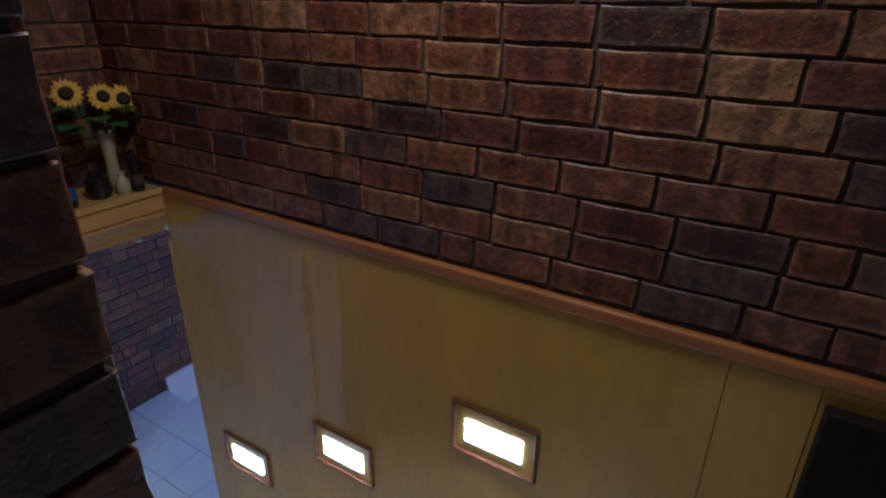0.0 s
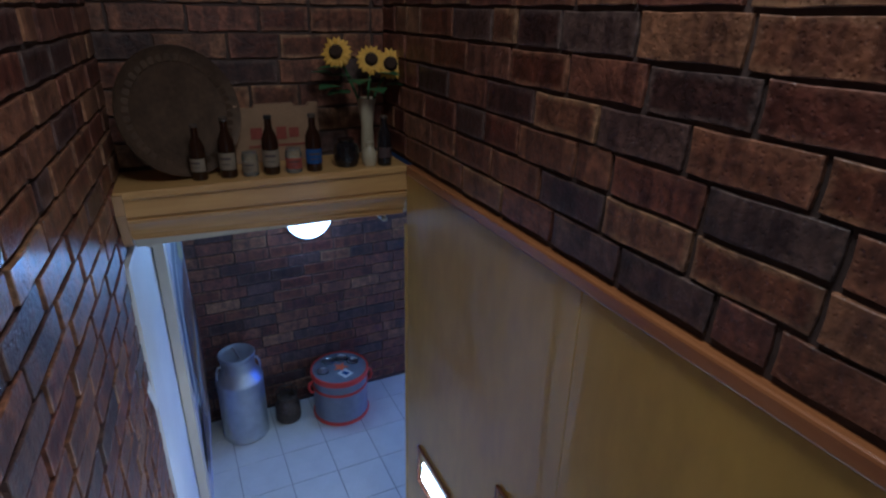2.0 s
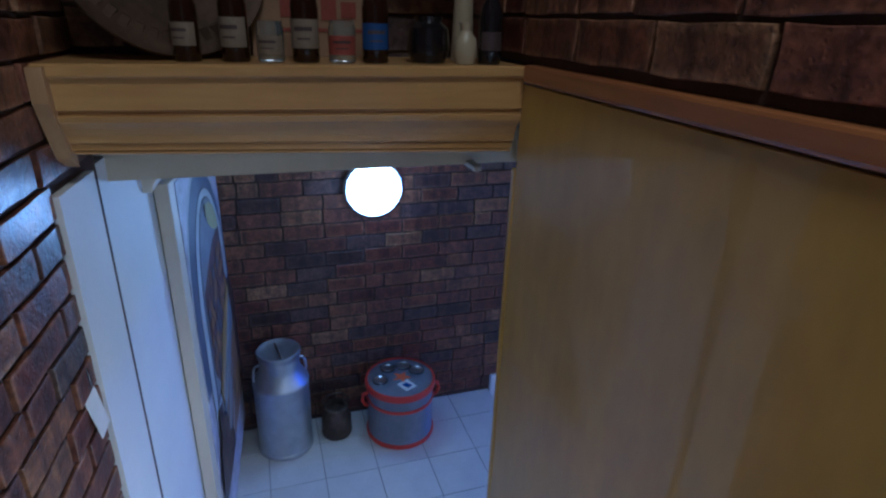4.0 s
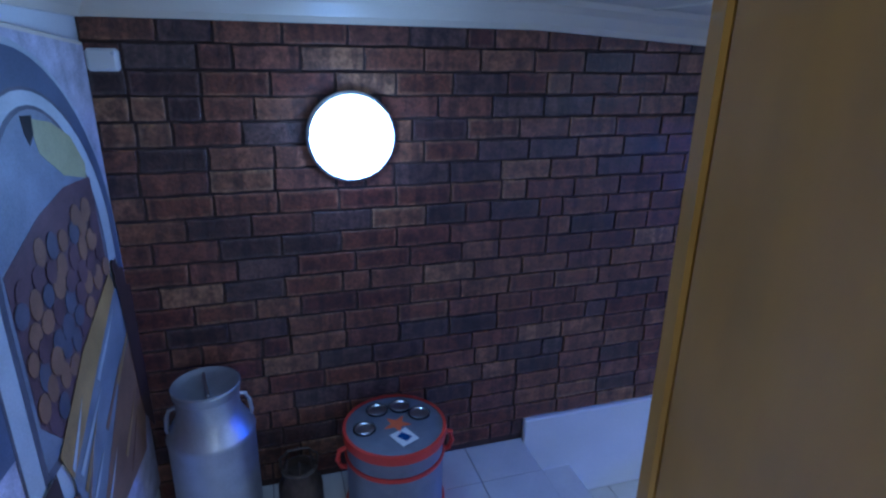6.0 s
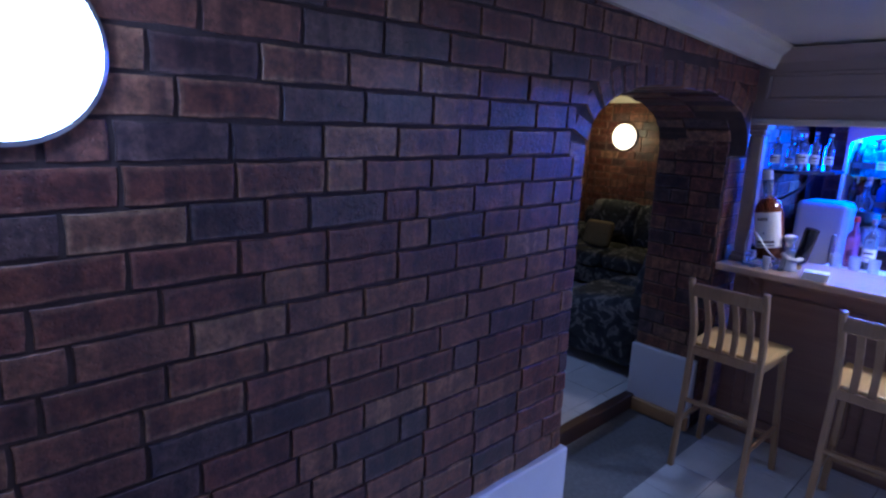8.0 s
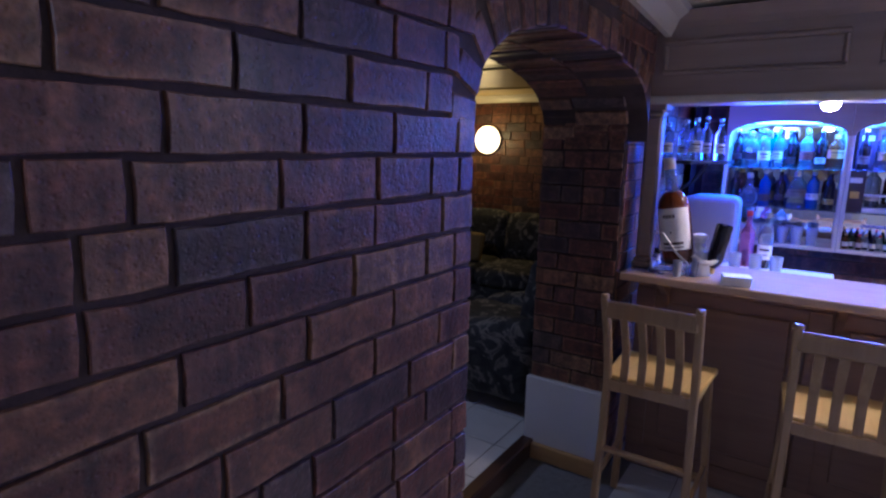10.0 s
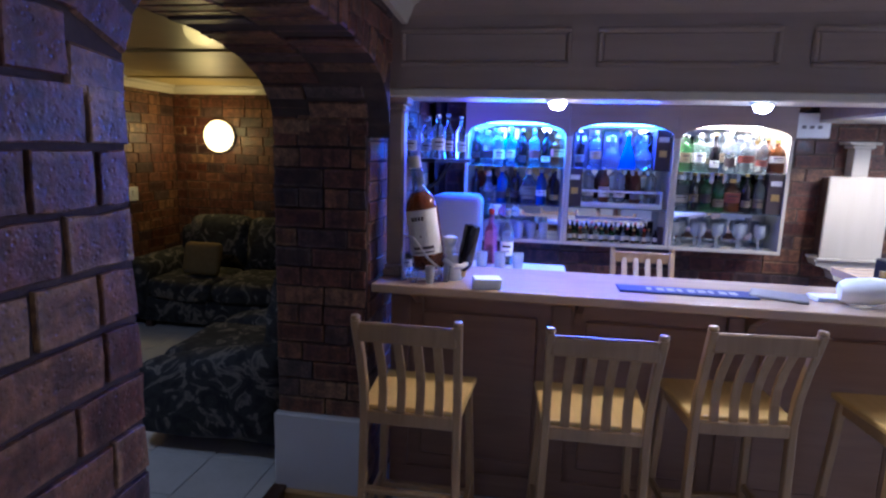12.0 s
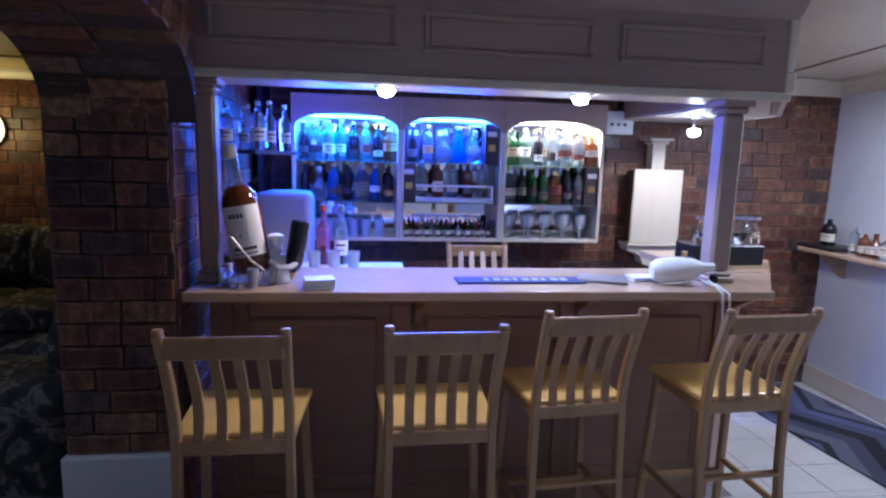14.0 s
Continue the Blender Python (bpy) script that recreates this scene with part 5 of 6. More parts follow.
BACK = 6.262
shelf_row(-4.72, -4.12, SH1, ("dark", "squareflask", "clear", "tall", "dark", "clear", "dark", "flask"), 1)
shelf_row(-4.70, -4.10, SH1, ("clear", "tall", "blue", "clear", "tall", "amber", "clear"), 21, BACK)
shelf_row(-4.72, -4.12, SH2, ("dark", "round", "blue", "dark", "squareflask", "blue", "dark"), 2)
shelf_row(-4.70, -4.13, SH2, ("amber", "dark", "clear", "blue", "clear", "dark", "amber"), 22, BACK)
shelf_row(-4.07, -3.48, SH1, ("dark", "clear", "round", "cone", "round", "box"), 3)
shelf_row(-4.06, -3.49, SH1, ("box", "clear", "box", "tall", "clear", "dark"), 23, BACK)
shelf_row(-4.0, -3.52, SH2 + 0.03, ("clear", "amber", "clear", "amber", "clear"), 4, 6.18)
shelf_row(-3.43, -2.82, SH1, ("green", "clear", "dark", "tall", "squareflask", "clear", "flask"), 5)
shelf_row(-3.42, -2.84, SH1, ("tall", "green", "clear", "tall", "clear", "tall", "amber"), 25, BACK)
shelf_row(-3.43, -2.82, SH2, ("squareflask", "dark", "green", "green", "flask", "dark", "clear", "box"), 6)
shelf_row(-3.42, -2.84, SH2, ("dark", "clear", "amber", "dark", "clear", "green", "amber"), 26, BACK)
shelf_row(-4.09, -4.0, SH2, ("box",), 8)

rack = thing("bottle_rack", (-3.76, 6.18, SH2 + 0.0005), 0, "small white wire-sided bottle rack on the glass shelf", "rack")
part("tray", box(-0.25, 0.25, -0.06, 0.06, 0.0, 0.028, 0.004), WHITEPL, rack)
part("rail", box(-0.25, 0.25, -0.062, -0.050, 0.095, 0.108, 0.003), WHITEPL, rack)
for s in (-1, 1):
    part("end", box(s * 0.25 - 0.006, s * 0.25 + 0.006, -0.062, 0.06, 0.0, 0.11, 0.002), WHITEPL, rack)
for k in range(17):
    p = (-4.05 + k * 0.033, 6.15 + 0.03 * (k % 2), BASE + 0.0008)
    kind = (AMBER, DARKGL, GREENGL, PALEGL)[(k * 7 // 3) % 4]
    bottle("miniature_bottle", MINI, kind, p, (0.015, 0.042), PAPER if k % 3 else PAPER_W, (0.0075, 0.08, 0.093), (GOLD, BLACK, REDPAINT)[k % 3], "miniature spirit bottle in a crowded row", "miniature bottles", rb.uniform(-20, 20))
bx = thing("bottle_carton", (-3.49, 6.15, BASE + 0.001), 4, "small dark bottle carton beside the miniatures", "box")
part("carton", box(-0.02, 0.02, -0.02, 0.02, 0, 0.11, 0.002), PRINT, bx)

goblet = thing("stem_glass", (0, 0, 0), 0, "clear stemmed drinking glass", "glass", "glasses in the cabinets")
part("bowl", lathe([(0.0, 0.062), (0.012, 0.064), (0.028, 0.085), (0.031, 0.11), (0.027, 0.148), (0.0255, 0.148), (0.029, 0.11), (0.026, 0.087), (0, 0.068)], 16), STEMWARE, goblet, smooth=True)
part("stem", lathe([(0, 0), (0.028, 0.0), (0.027, 0.003), (0.005, 0.008), (0.0035, 0.03), (0.005, 0.062), (0, 0.063)], 16), STEMWARE, goblet, smooth=True)
tumbler = thing("tumbler", (0, 0, 0), 0, "plain clear glass tumbler", "glass", "glasses in the cabinets")
part("glass", lathe([(0, 0), (0.027, 0.0), (0.033, 0.105), (0.031, 0.105), (0.0255, 0.012), (0, 0.012)], 16), STEMWARE, tumbler, smooth=True)
spots_g, spots_t = [], []
for k in range(10):
    spots_g.append((-3.41 + k * 0.062, 6.14 + 0.10 * (k % 2), BASE + 0.0006))
for k in range(5):
    spots_g.append((-3.38 + k * 0.12, 6.12 + 0.012 * k, BASE + 0.0006) if k in (1, 3) else (-3.375 + k * 0.118, 6.185, BASE + 0.0006))
for k in range(12):
    spots_t.append((-4.69 + (k % 7) * 0.078 + (0.04 if k > 6 else 0), 6.14 + (0.11 if k > 6 else 0.0), BASE + 0.0006))
for k, p in enumerate(spots_g):
    if k == 0:
        goblet.matrix_world = pose(*p)
    else:
        copy_thing(goblet, pose(*p, 0, 0, 13 * k))
for k, p in enumerate(spots_t):
    if k == 0:
        tumbler.matrix_world = pose(*p)
    else:
        copy_thing(tumbler, pose(*p, 0, 0, 17 * k))

# ---- left end of the bar: fridge, side counter, corner shelf ----
fr = thing("fridge", (-4.755, 5.88, 0), 0, "silver-grey rounded-top fridge behind the bar", "fridge")
part("cabinet", box(-0.15, 0.15, -0.02, 0.20, 0.03, 1.40, 0.05, seg=3), FRIDGEGREY, fr)
part("door", box(-0.15, 0.15, -0.085, -0.025, 0.05, 1.40, 0.035, seg=3), FRIDGEGREY, fr)
part("handle", box(0.10, 0.12, -0.115, -0.084, 0.95, 1.2, 0.008), CHROME, fr)
part("plinth", box(-0.14, 0.14, 0.0, 0.18, 0.0, 0.035), BLACK, fr)
sc = thing("side_counter", (-4.35, 5.62, 0), 0, "small white side counter behind the bar", "counter")
part("top", box(-0.30, 0.26, -0.16, 0.18, 0.98, 1.01, 0.006), PALEWOOD, sc)
part("body", box(-0.09, 0.24, -0.14, 0.17, 0.0, 0.98, 0.004), FRIDGE, sc)
part("leg", box(-0.29, -0.25, -0.14, 0.17, 0.0, 0.98, 0.004), FRIDGE, sc)
for k, (gx, mat, txt) in enumerate(((-4.53, PINKGL, "tall pink glass bottle"), (-4.435, PALEGL, "tall silver-topped clear bottle"))):
    jar((gx, 5.74, 1.0108), WINE, mat, (0.05, 0.13) if k else None, PAPER_W, (0.016, 0.28, 0.31), txt, 0, 1.05, cap_mat=CHROME if k else REDPAINT)
for k in range(3):
    copy_thing(tumbler, pose(-4.56 + 0.10 * k, 5.53, 1.0108, 0, 0, 30 * k))

cs = thing("corner_shelf", (-4.983, 5.50, 1.62), 0, "dark corner shelf on a curved bracket", "shelf")
part("board", prism([(0, -0.28), (0.20, -0.28), (0.34, 0.0), (0.34, 0.22), (0, 0.22)], -0.018, 0.0, "z"), BLACK, cs)
part("bracket", tube([(0.005, 0, -0.22), (0.08, 0, -0.19), (0.17, 0, -0.12), (0.24, 0, -0.02)], 0.009), BLACK, cs)
for k, (gx, gy, kind, sc_) in enumerate(((0.06, -0.20, SPIRIT, 0.75), (0.12, -0.12, WINE, 0.66), (0.19, -0.15, SPIRIT, 0.85), (0.22, -0.02, WINE, 0.78), (0.28, 0.05, WINE, 0.75), (0.10, 0.05, SPIRIT, 0.85))):
    jar((-4.983 + gx, 5.50 + gy, 1.6208), kind, PALEGL, (0.05, 0.12), PAPER_W, (0.016, 0.24 if kind is SPIRIT else 0.285, 0.262 if kind is SPIRIT else 0.302), "clear bottle on the corner shelf", 10 * k, sc_, cap_mat=CHROME, group="bottles on the corner shelf")
cu = thing("curtain", (-4.93, 6.05, 0), 0, "dark hanging curtain in the corner", "curtain")
pts = [(0.02 + 0.018 * math.sin(i * 1.35) + (0.006 if i % 2 else 0), i * 0.02) for i in range(16)]
bm = bmesh.new()
lo, hi = [bm.verts.new((x - 0.02, y - 0.02, 1.0)) for x, y in pts], [bm.verts.new((x - 0.02, y - 0.02, 2.2)) for x, y in pts]
for i in range(len(pts) - 1):
    bm.faces.new((lo[i], lo[i + 1], hi[i + 1], hi[i]))
bmesh.ops.solidify(bm, geom=bm.faces[:], thickness=0.006)
part("cloth", bm, CURTAIN, cu, smooth=True)
part("rod", tube([(0.0, -0.06, 2.205), (0.0, 0.28, 2.205)], 0.01), BLACK, cu)

# ---- on the counter ----
big = thing("whisky_bottle", (-4.78, 4.90, 1.093), 0, "giant amber whisky bottle tilted in a metal cradle", "bottle")
lean = pose(0.045, 0, 0.045, 0, -10, 0) @ Matrix.Scale(0.97, 4)
G = [(0, 0), (0.066, 0), (0.074, 0.01), (0.075, 0.27), (0.068, 0.315), (0.040, 0.355), (0, 0.356)]
NECK = [(0, 0.357), (0.039, 0.357), (0.027, 0.377), (0.025, 0.45), (0.027, 0.47), (0, 0.472)]
part("glass", moved(lathe(G, 32), lean), AMBER, big, smooth=True)
part("neck", moved(lathe(NECK, 24), lean), PALEGL, big, "clear glass neck above the whisky", True)
part("cap", moved(lathe([(0, 0.465), (0.029, 0.465), (0.029, 0.515), (0.025, 0.52), (0, 0.52)], 24), lean), PAPER, big, "cream screw cap", True)
part("neck_foil", moved(lathe([(0.0275, 0.385), (0.0285, 0.388), (0.0285, 0.46), (0.0275, 0.463)], 24), lean), PALEGL, big, smooth=True)


def wrap(r, z0, z1, a0, a1, n=14):
    bm = bmesh.new()
    lo, hi = [], []
    for i in range(n + 1):
        a = radians(a0 + (a1 - a0) * i / n)
        lo.append(bm.verts.new((r * math.cos(a), r * math.sin(a), z0)))
        hi.append(bm.verts.new((r * math.cos(a), r * math.sin(a), z1)))
    for i in range(n):
        bm.faces.new((lo[i], lo[i + 1], hi[i + 1], hi[i]))
    return bm


lab = part("label", moved(wrap(0.0762, 0.07, 0.275, -160, -20), lean), PAPER_W, big, "white paper label")
for z0, z1, a0, a1 in ((0.228, 0.246, -122, -112), (0.228, 0.246, -109, -100), (0.228, 0.246, -97, -89), (0.228, 0.246, -86, -78), (0.152, 0.162, -98, -93), (0.097, 0.110, -130, -55), (0.080, 0.086, -130, -55)):
    part("print_bar", moved(wrap(0.0768, z0, z1, a0, a1, 6), lean), PRINT, lab)
for s in (-1, 1):
    part("cradle_side", tube([(-0.06, s * 0.085, 0.0085), (0.09, s * 0.085, 0.0085), (0.10, s * 0.085, 0.06), (0.05, s * 0.085, 0.10), (-0.02, s * 0.085, 0.19), (-0.06, s * 0.08, 0.20), (-0.07, s * 0.085, 0.12), (-0.06, s * 0.085, 0.0085)], 0.005), CHROME, big)
part("cradle_bar", tube([(0.09, -0.085, 0.03), (0.09, 0.085, 0.03)], 0.008), CHROME, big)
part("cradle_bar", tube([(-0.06, -0.085, 0.02), (-0.06, 0.085, 0.02)], 0.008), CHROME, big)
for k, (gx, gy, h) in enumerate(((-4.84, 4.82, 0.055), (-4.79, 4.79, 0.06), (-4.715, 4.78, 0.075), (-4.655, 4.83, 0.07), (-4.63, 4.90, 0.065))):
    sg = thing("shot_glass", (gx, gy, 1.0928), 0, "small shot glass beside the big bottle", "glass", "shot glasses on the bar")
    part("glass", lathe([(0, 0), (0.016, 0), (0.022, h), (0.0195, h), (0.0145, 0.01), (0, 0.01)], 14), GLASS if k != 2 else ALU, sg, smooth=True)
jar((-4.87, 4.99, 1.0928), SQUAT, DARKGL, (0.02, 0.07), PAPER_W, None, "squat dark jar with white label", 0, 0.9, name="small_jar", group="")
jar((-4.845, 5.06, 1.0928), SPIRIT, BLUEGL, (0.05, 0.12), PAPER_W, (0.016, 0.238, 0.262), "blue bottle at the end of the bar", 0, 0.7, cap_mat=WHITEPL, group="")

# a cook figurine that clasps a wine bottle: one plain mesh, and the bottle
fig = bmesh.new()


def add(bm_into, bm_from):
    tmp = bpy.data.meshes.new("tmp")
    bm_from.to_mesh(tmp)
    bm_from.free()
    bm_into.from_mesh(tmp)
    bpy.data.meshes.remove(tmp)


add(fig, lathe([(0, 0), (0.045, 0), (0.05, 0.008), (0.046, 0.05), (0.038, 0.09), (0.022, 0.112), (0, 0.113)], 18))
add(fig, moved(lathe([(0, -0.026), (0.018, -0.02), (0.026, 0), (0.018, 0.02), (0, 0.026)], 16), pose(-0.012, 0, 0.132)))
add(fig, moved(lathe([(0, 0), (0.024, 0), (0.025, 0.016), (0.034, 0.026), (0.032, 0.04), (0.016, 0.046), (0, 0.046)], 16), pose(-0.014, 0, 0.150)))
add(fig, tube([(-0.03, -0.04, 0.09), (0.01, -0.062, 0.07), (0.05, -0.05, 0.068), (0.075, -0.02, 0.085)], 0.012))
add(fig, tube([(-0.02, 0.04, 0.09), (0.03, 0.055, 0.075), (0.075, 0.02, 0.085)], 0.012))
fob = part("cook_figurine", fig, WHITEPL, None, "", True)
fob.matrix_world = pose(-4.635, 4.90, 1.0925)
tagged(fob, "small resin cook figurine bottle holder in white", "figurine")
wb = thing("wine_bottle", (-4.59, 4.895, 1.094), 0, "dark wine bottle tilted in the figurine's arms", "bottle")
tl = pose(0.0, 0, 0.012, 0, 10, 0)
part("glass", moved(lathe([(0, 0), (0.034, 0), (0.036, 0.004), (0.036, 0.17), (0.030, 0.19), (0.014, 0.21), (0.0135, 0.235), (0, 0.236)], 24), tl @ pose(0, 0, 0.236, 180, 0, 0)), DARKGL, wb, smooth=True)
part("capsule", moved(lathe([(0.0142, 0.0), (0.0146, 0.002), (0.0146, 0.04), (0.0142, 0.042)], 16), tl), GOLD, wb)
dk = thing("beer_mats", (-4.47, 4.775, 1.0925), 8, "neat pack of white card beer mats", "beer mats")
for k in range(5):
    part("mat", moved(box(-0.058, 0.058, -0.045, 0.045, k * 0.0085, k * 0.0085 + 0.0078, 0.002), pose(0.001 * k, 0.001 * (k % 2), 0, 0, 0, 1.2 * k)), PAPER_W, dk)

mat = thing("bar_mat", (-3.62, 4.905, 1.0925), 0.6, "navy rubber bar mat with pale lettering", "bar mat")
part("rubber", box(-0.29, 0.27, -0.055, 0.065, 0, 0.008, 0.003), NAVY, mat)
for k in range(9):
    part("print_bar", box(-0.17 + k * 0.042, -0.17 + k * 0.042 + (0.030 if k % 3 else 0.02), -0.022, 0.024, 0.0083, 0.0092), CANVAS_GREY, mat)
sl = thing("menu_folder", (-3.25, 4.93, 1.0925), -22, "closed brown menu folder lying on the worktop", "folder")
part("cover", box(-0.105, 0.105, -0.075, 0.075, 0, 0.012, 0.004), GREYMAT, sl)
part("spine", box(-0.11, -0.104, -0.074, 0.074, 0.001, 0.011, 0.002), BLACK, sl)
np_ = thing("napkin_stack", (-3.06, 4.945, 1.0925), 5, "low stack of white paper napkins", "napkins")
for k in range(3):
    part("napkin", box(-0.065 + 0.002 * k, 0.065, -0.045, 0.045 - 0.003 * k, 0.006 * k, 0.006 * k + 0.0055, 0.002), PAPER_W, np_)
hd = thing("hair_dryer_bag", (-2.955, 4.86, 1.0925), 0, "white plastic bottle-shaped appliance with a trailing cord", "appliance")
part("body", moved(lathe([(0, 0), (0.035, 0.004), (0.052, 0.03), (0.055, 0.12), (0.045, 0.18), (0.022, 0.225), (0.017, 0.27), (0, 0.272)], 24), pose(-0.10, 0.02, 0.052, 0, 84, -10) @ pose(0, 0, 0)), WHITEPL, hd, smooth=True)
part("nozzle", moved(lathe([(0.017, 0), (0.021, 0.002), (0.021, 0.02), (0.012, 0.021)], 16), pose(0.158, -0.025, 0.028, 0, 84, -10)), BLACK, hd, smooth=True)
part("cord", tube([(0.08, -0.04, 0.03), (0.12, -0.12, 0.016), (0.13, -0.158, -0.01), (0.135, -0.165, -0.12), (0.12, -0.17, -0.26), (0.112, -0.168, -0.30), (0.125, -0.163, -0.28), (0.165, -0.165, -0.12), (0.16, -0.16, -0.01), (0.14, -0.12, 0.012), (0.12, -0.06, 0.025)], 0.005), WHITEPL, hd)
bs = thing("dark_jar", (-2.80, 5.06, 1.0925), 0, "small dark bottle with gold cap beside the post", "bottle")
part("glass", lathe([(0, 0), (0.024, 0), (0.026, 0.004), (0.026, 0.06), (0.012, 0.08), (0.012, 0.09), (0, 0.09)], 16), DARKGL, bs, smooth=True)
part("cap", lathe([(0, 0.088), (0.014, 0.088), (0.014, 0.112), (0, 0.112)], 14), GOLD, bs)

tr2 = thing("black_tray_box", (-2.40, 5.40, 1.0915), 0, "black rectangular caddy on the counter return", "caddy")
part("caddy", box(-0.20, 0.20, -0.09, 0.10, 0.0, 0.105, 0.006), BLACK, tr2)
for k, gx in enumerate((-0.14, 0.09, 0.15)):
    dc = thing("glass_decanter", (-2.37 + gx, 5.38 + 0.02 * k, 1.1973), 0, "clear glass carafe with a wide silver rim", "decanter", "carafes on the caddy")
    part("glass", lathe([(0, 0), (0.052, 0), (0.056, 0.012), (0.048, 0.06), (0.03, 0.11), (0.036, 0.13), (0.034, 0.13), (0.027, 0.11), (0.045, 0.06), (0, 0.008)], 20), GLASS, dc, smooth=True)
    part("rim", lathe([(0.034, 0.129), (0.046, 0.131), (0.046, 0.142), (0.034, 0.14)], 20), CHROME, dc, smooth=True)

# ---- back wall furniture ----
wc = thing("wall_cabinet", (-2.365, YB - 0.012, 1.080), 0, "pale beige wall cabinet with capped flue on a corbel", "wall cabinet")
# Dark body: the shade on the cabinet's side is put into its colour.
part("body", box(-0.15, 0.15, -0.125, -0.002, 0.0, 0.485, 0.004), DARK_WOOD_AND_SHADE, wc)
part("door", box(-0.172, 0.172, -0.148, -0.126, -0.004, 0.494, 0.004), PALEWOOD, wc, "plain beige door")
part("flue", box(-0.045, 0.045, -0.12, -0.03, 0.491, 0.66, 0.004), PALEWOOD, wc)
part("flue_cap", box(-0.085, 0.085, -0.15, -0.002, 0.685, 0.70, 0.004), PALEWOOD, wc)
part("flue_moulding", box(-0.065, 0.065, -0.135, -0.015, 0.66, 0.685, 0.010), PALEWOOD, wc)
part("ledge", box(-0.19, 0.19, -0.16, -0.002, -0.022, -0.005, 0.004), PALEWOOD, wc)
part("corbel", prism([(-0.19, -0.023), (0.19, -0.023), (0.17, -0.06), (0.11, -0.075), (0.075, -0.10), (0.06, -0.145), (0.0, -0.17), (-0.06, -0.145), (-0.075, -0.10), (-0.11, -0.075), (-0.17, -0.06)], -0.13, -0.02, "y"), PALEWOOD, wc)
db = thing("chime_box", (-2.63, YB - 0.012, 1.80), 0, "white plastic control box with small switches", "control box")
part("housing", box(-0.10, 0.10, -0.06, -0.002, 0, 0.15, 0.006), WHITEPL, db)
part("top_clip", box(-0.035, 0.035, -0.055, -0.01, 0.1505, 0.165, 0.003), BLACK, db)
for k in range(3):
    part("switch", box(-0.065 + k * 0.045, -0.04 + k * 0.045, -0.064, -0.0605, 0.055, 0.075, 0.002), GREYMAT, db)
ws = thing("wall_shelf", (XR, 5.55, 1.03), 0, "long pale wooden shelf on brackets along the white wall", "shelf")
part("board", box(-0.26, -0.002, -1.3, 0.72, 0.0, 0.03, 0.005), BARTOP, ws)
for y in (-0.9, -0.1, 0.55):
    part("bracket", prism([(-0.22, 0.0), (-0.003, 0.0), (-0.003, -0.18), (-0.03, -0.17)], y, y + 0.025, "y"), BARTOP, ws)
tb = thing("serving_tray", (XR - 0.13, 6.13, 1.0605), 0, "black low serving tray on the wall shelf", "tray")
part("base", box(-0.12, 0.12, -0.16, 0.16, 0, 0.025, 0.006), BLACK, tb)
for k, (gy, prof, gl, txt, sc_) in enumerate(((6.15, FLASK, DARKGL, "dark flask on the serving tray", 0.9), (5.93, SPIRIT, PALEGL, "clear bottle on the wall shelf", 0.7), (5.85, FLASK, AMBER, "amber flask on the wall shelf", 0.7), (5.77, ROUNDD, AMBER, "round amber bottle on the wall shelf", 0.8), (5.67, ROUNDD, PALEGL, "round glass jar on the wall shelf", 0.95), (5.57, SPIRIT, PALEGL, "clear glass bottle on the wall shelf", 0.7))):
    jar((XR - 0.13, gy, 1.086 if k == 0 else 1.0608), prof, gl, (0.03, 0.09), PAPER, None, txt, -60, sc_, group="bottles on the wall shelf")
rug = thing("zigzag_rug", (-1.36, 5.42, 0.004), 6, "grey and blue zigzag woven rug on the tiles", "rug")
part("weave", box(-0.33, 0.32, -0.90, 0.85, 0, 0.010, 0.003), RUG, rug)


# ---- bar stools ----
def bent(pts, wide, deep):
    """One bent bar through points in an upright plane, with slightly rounded arrises."""
    bm = bmesh.new()
    w, d, c = wide / 2, deep / 2, min(wide, deep) * 0.16
    ring = [(-w + c, -d), (w - c, -d), (w, -d + c), (w, d - c), (w - c, d), (-w + c, d), (-w, d - c), (-w, -d + c)]
    rows = [[bm.verts.new((p[0] + u, p[1] + v, p[2])) for u, v in ring] for p in pts]
    for a, b in zip(rows, rows[1:]):
        for i in range(8):
            bm.faces.new((a[i], a[(i + 1) % 8], b[(i + 1) % 8], b[i]))
    bm.faces.new(rows[0])
    bm.faces.new(rows[-1])
    return bm


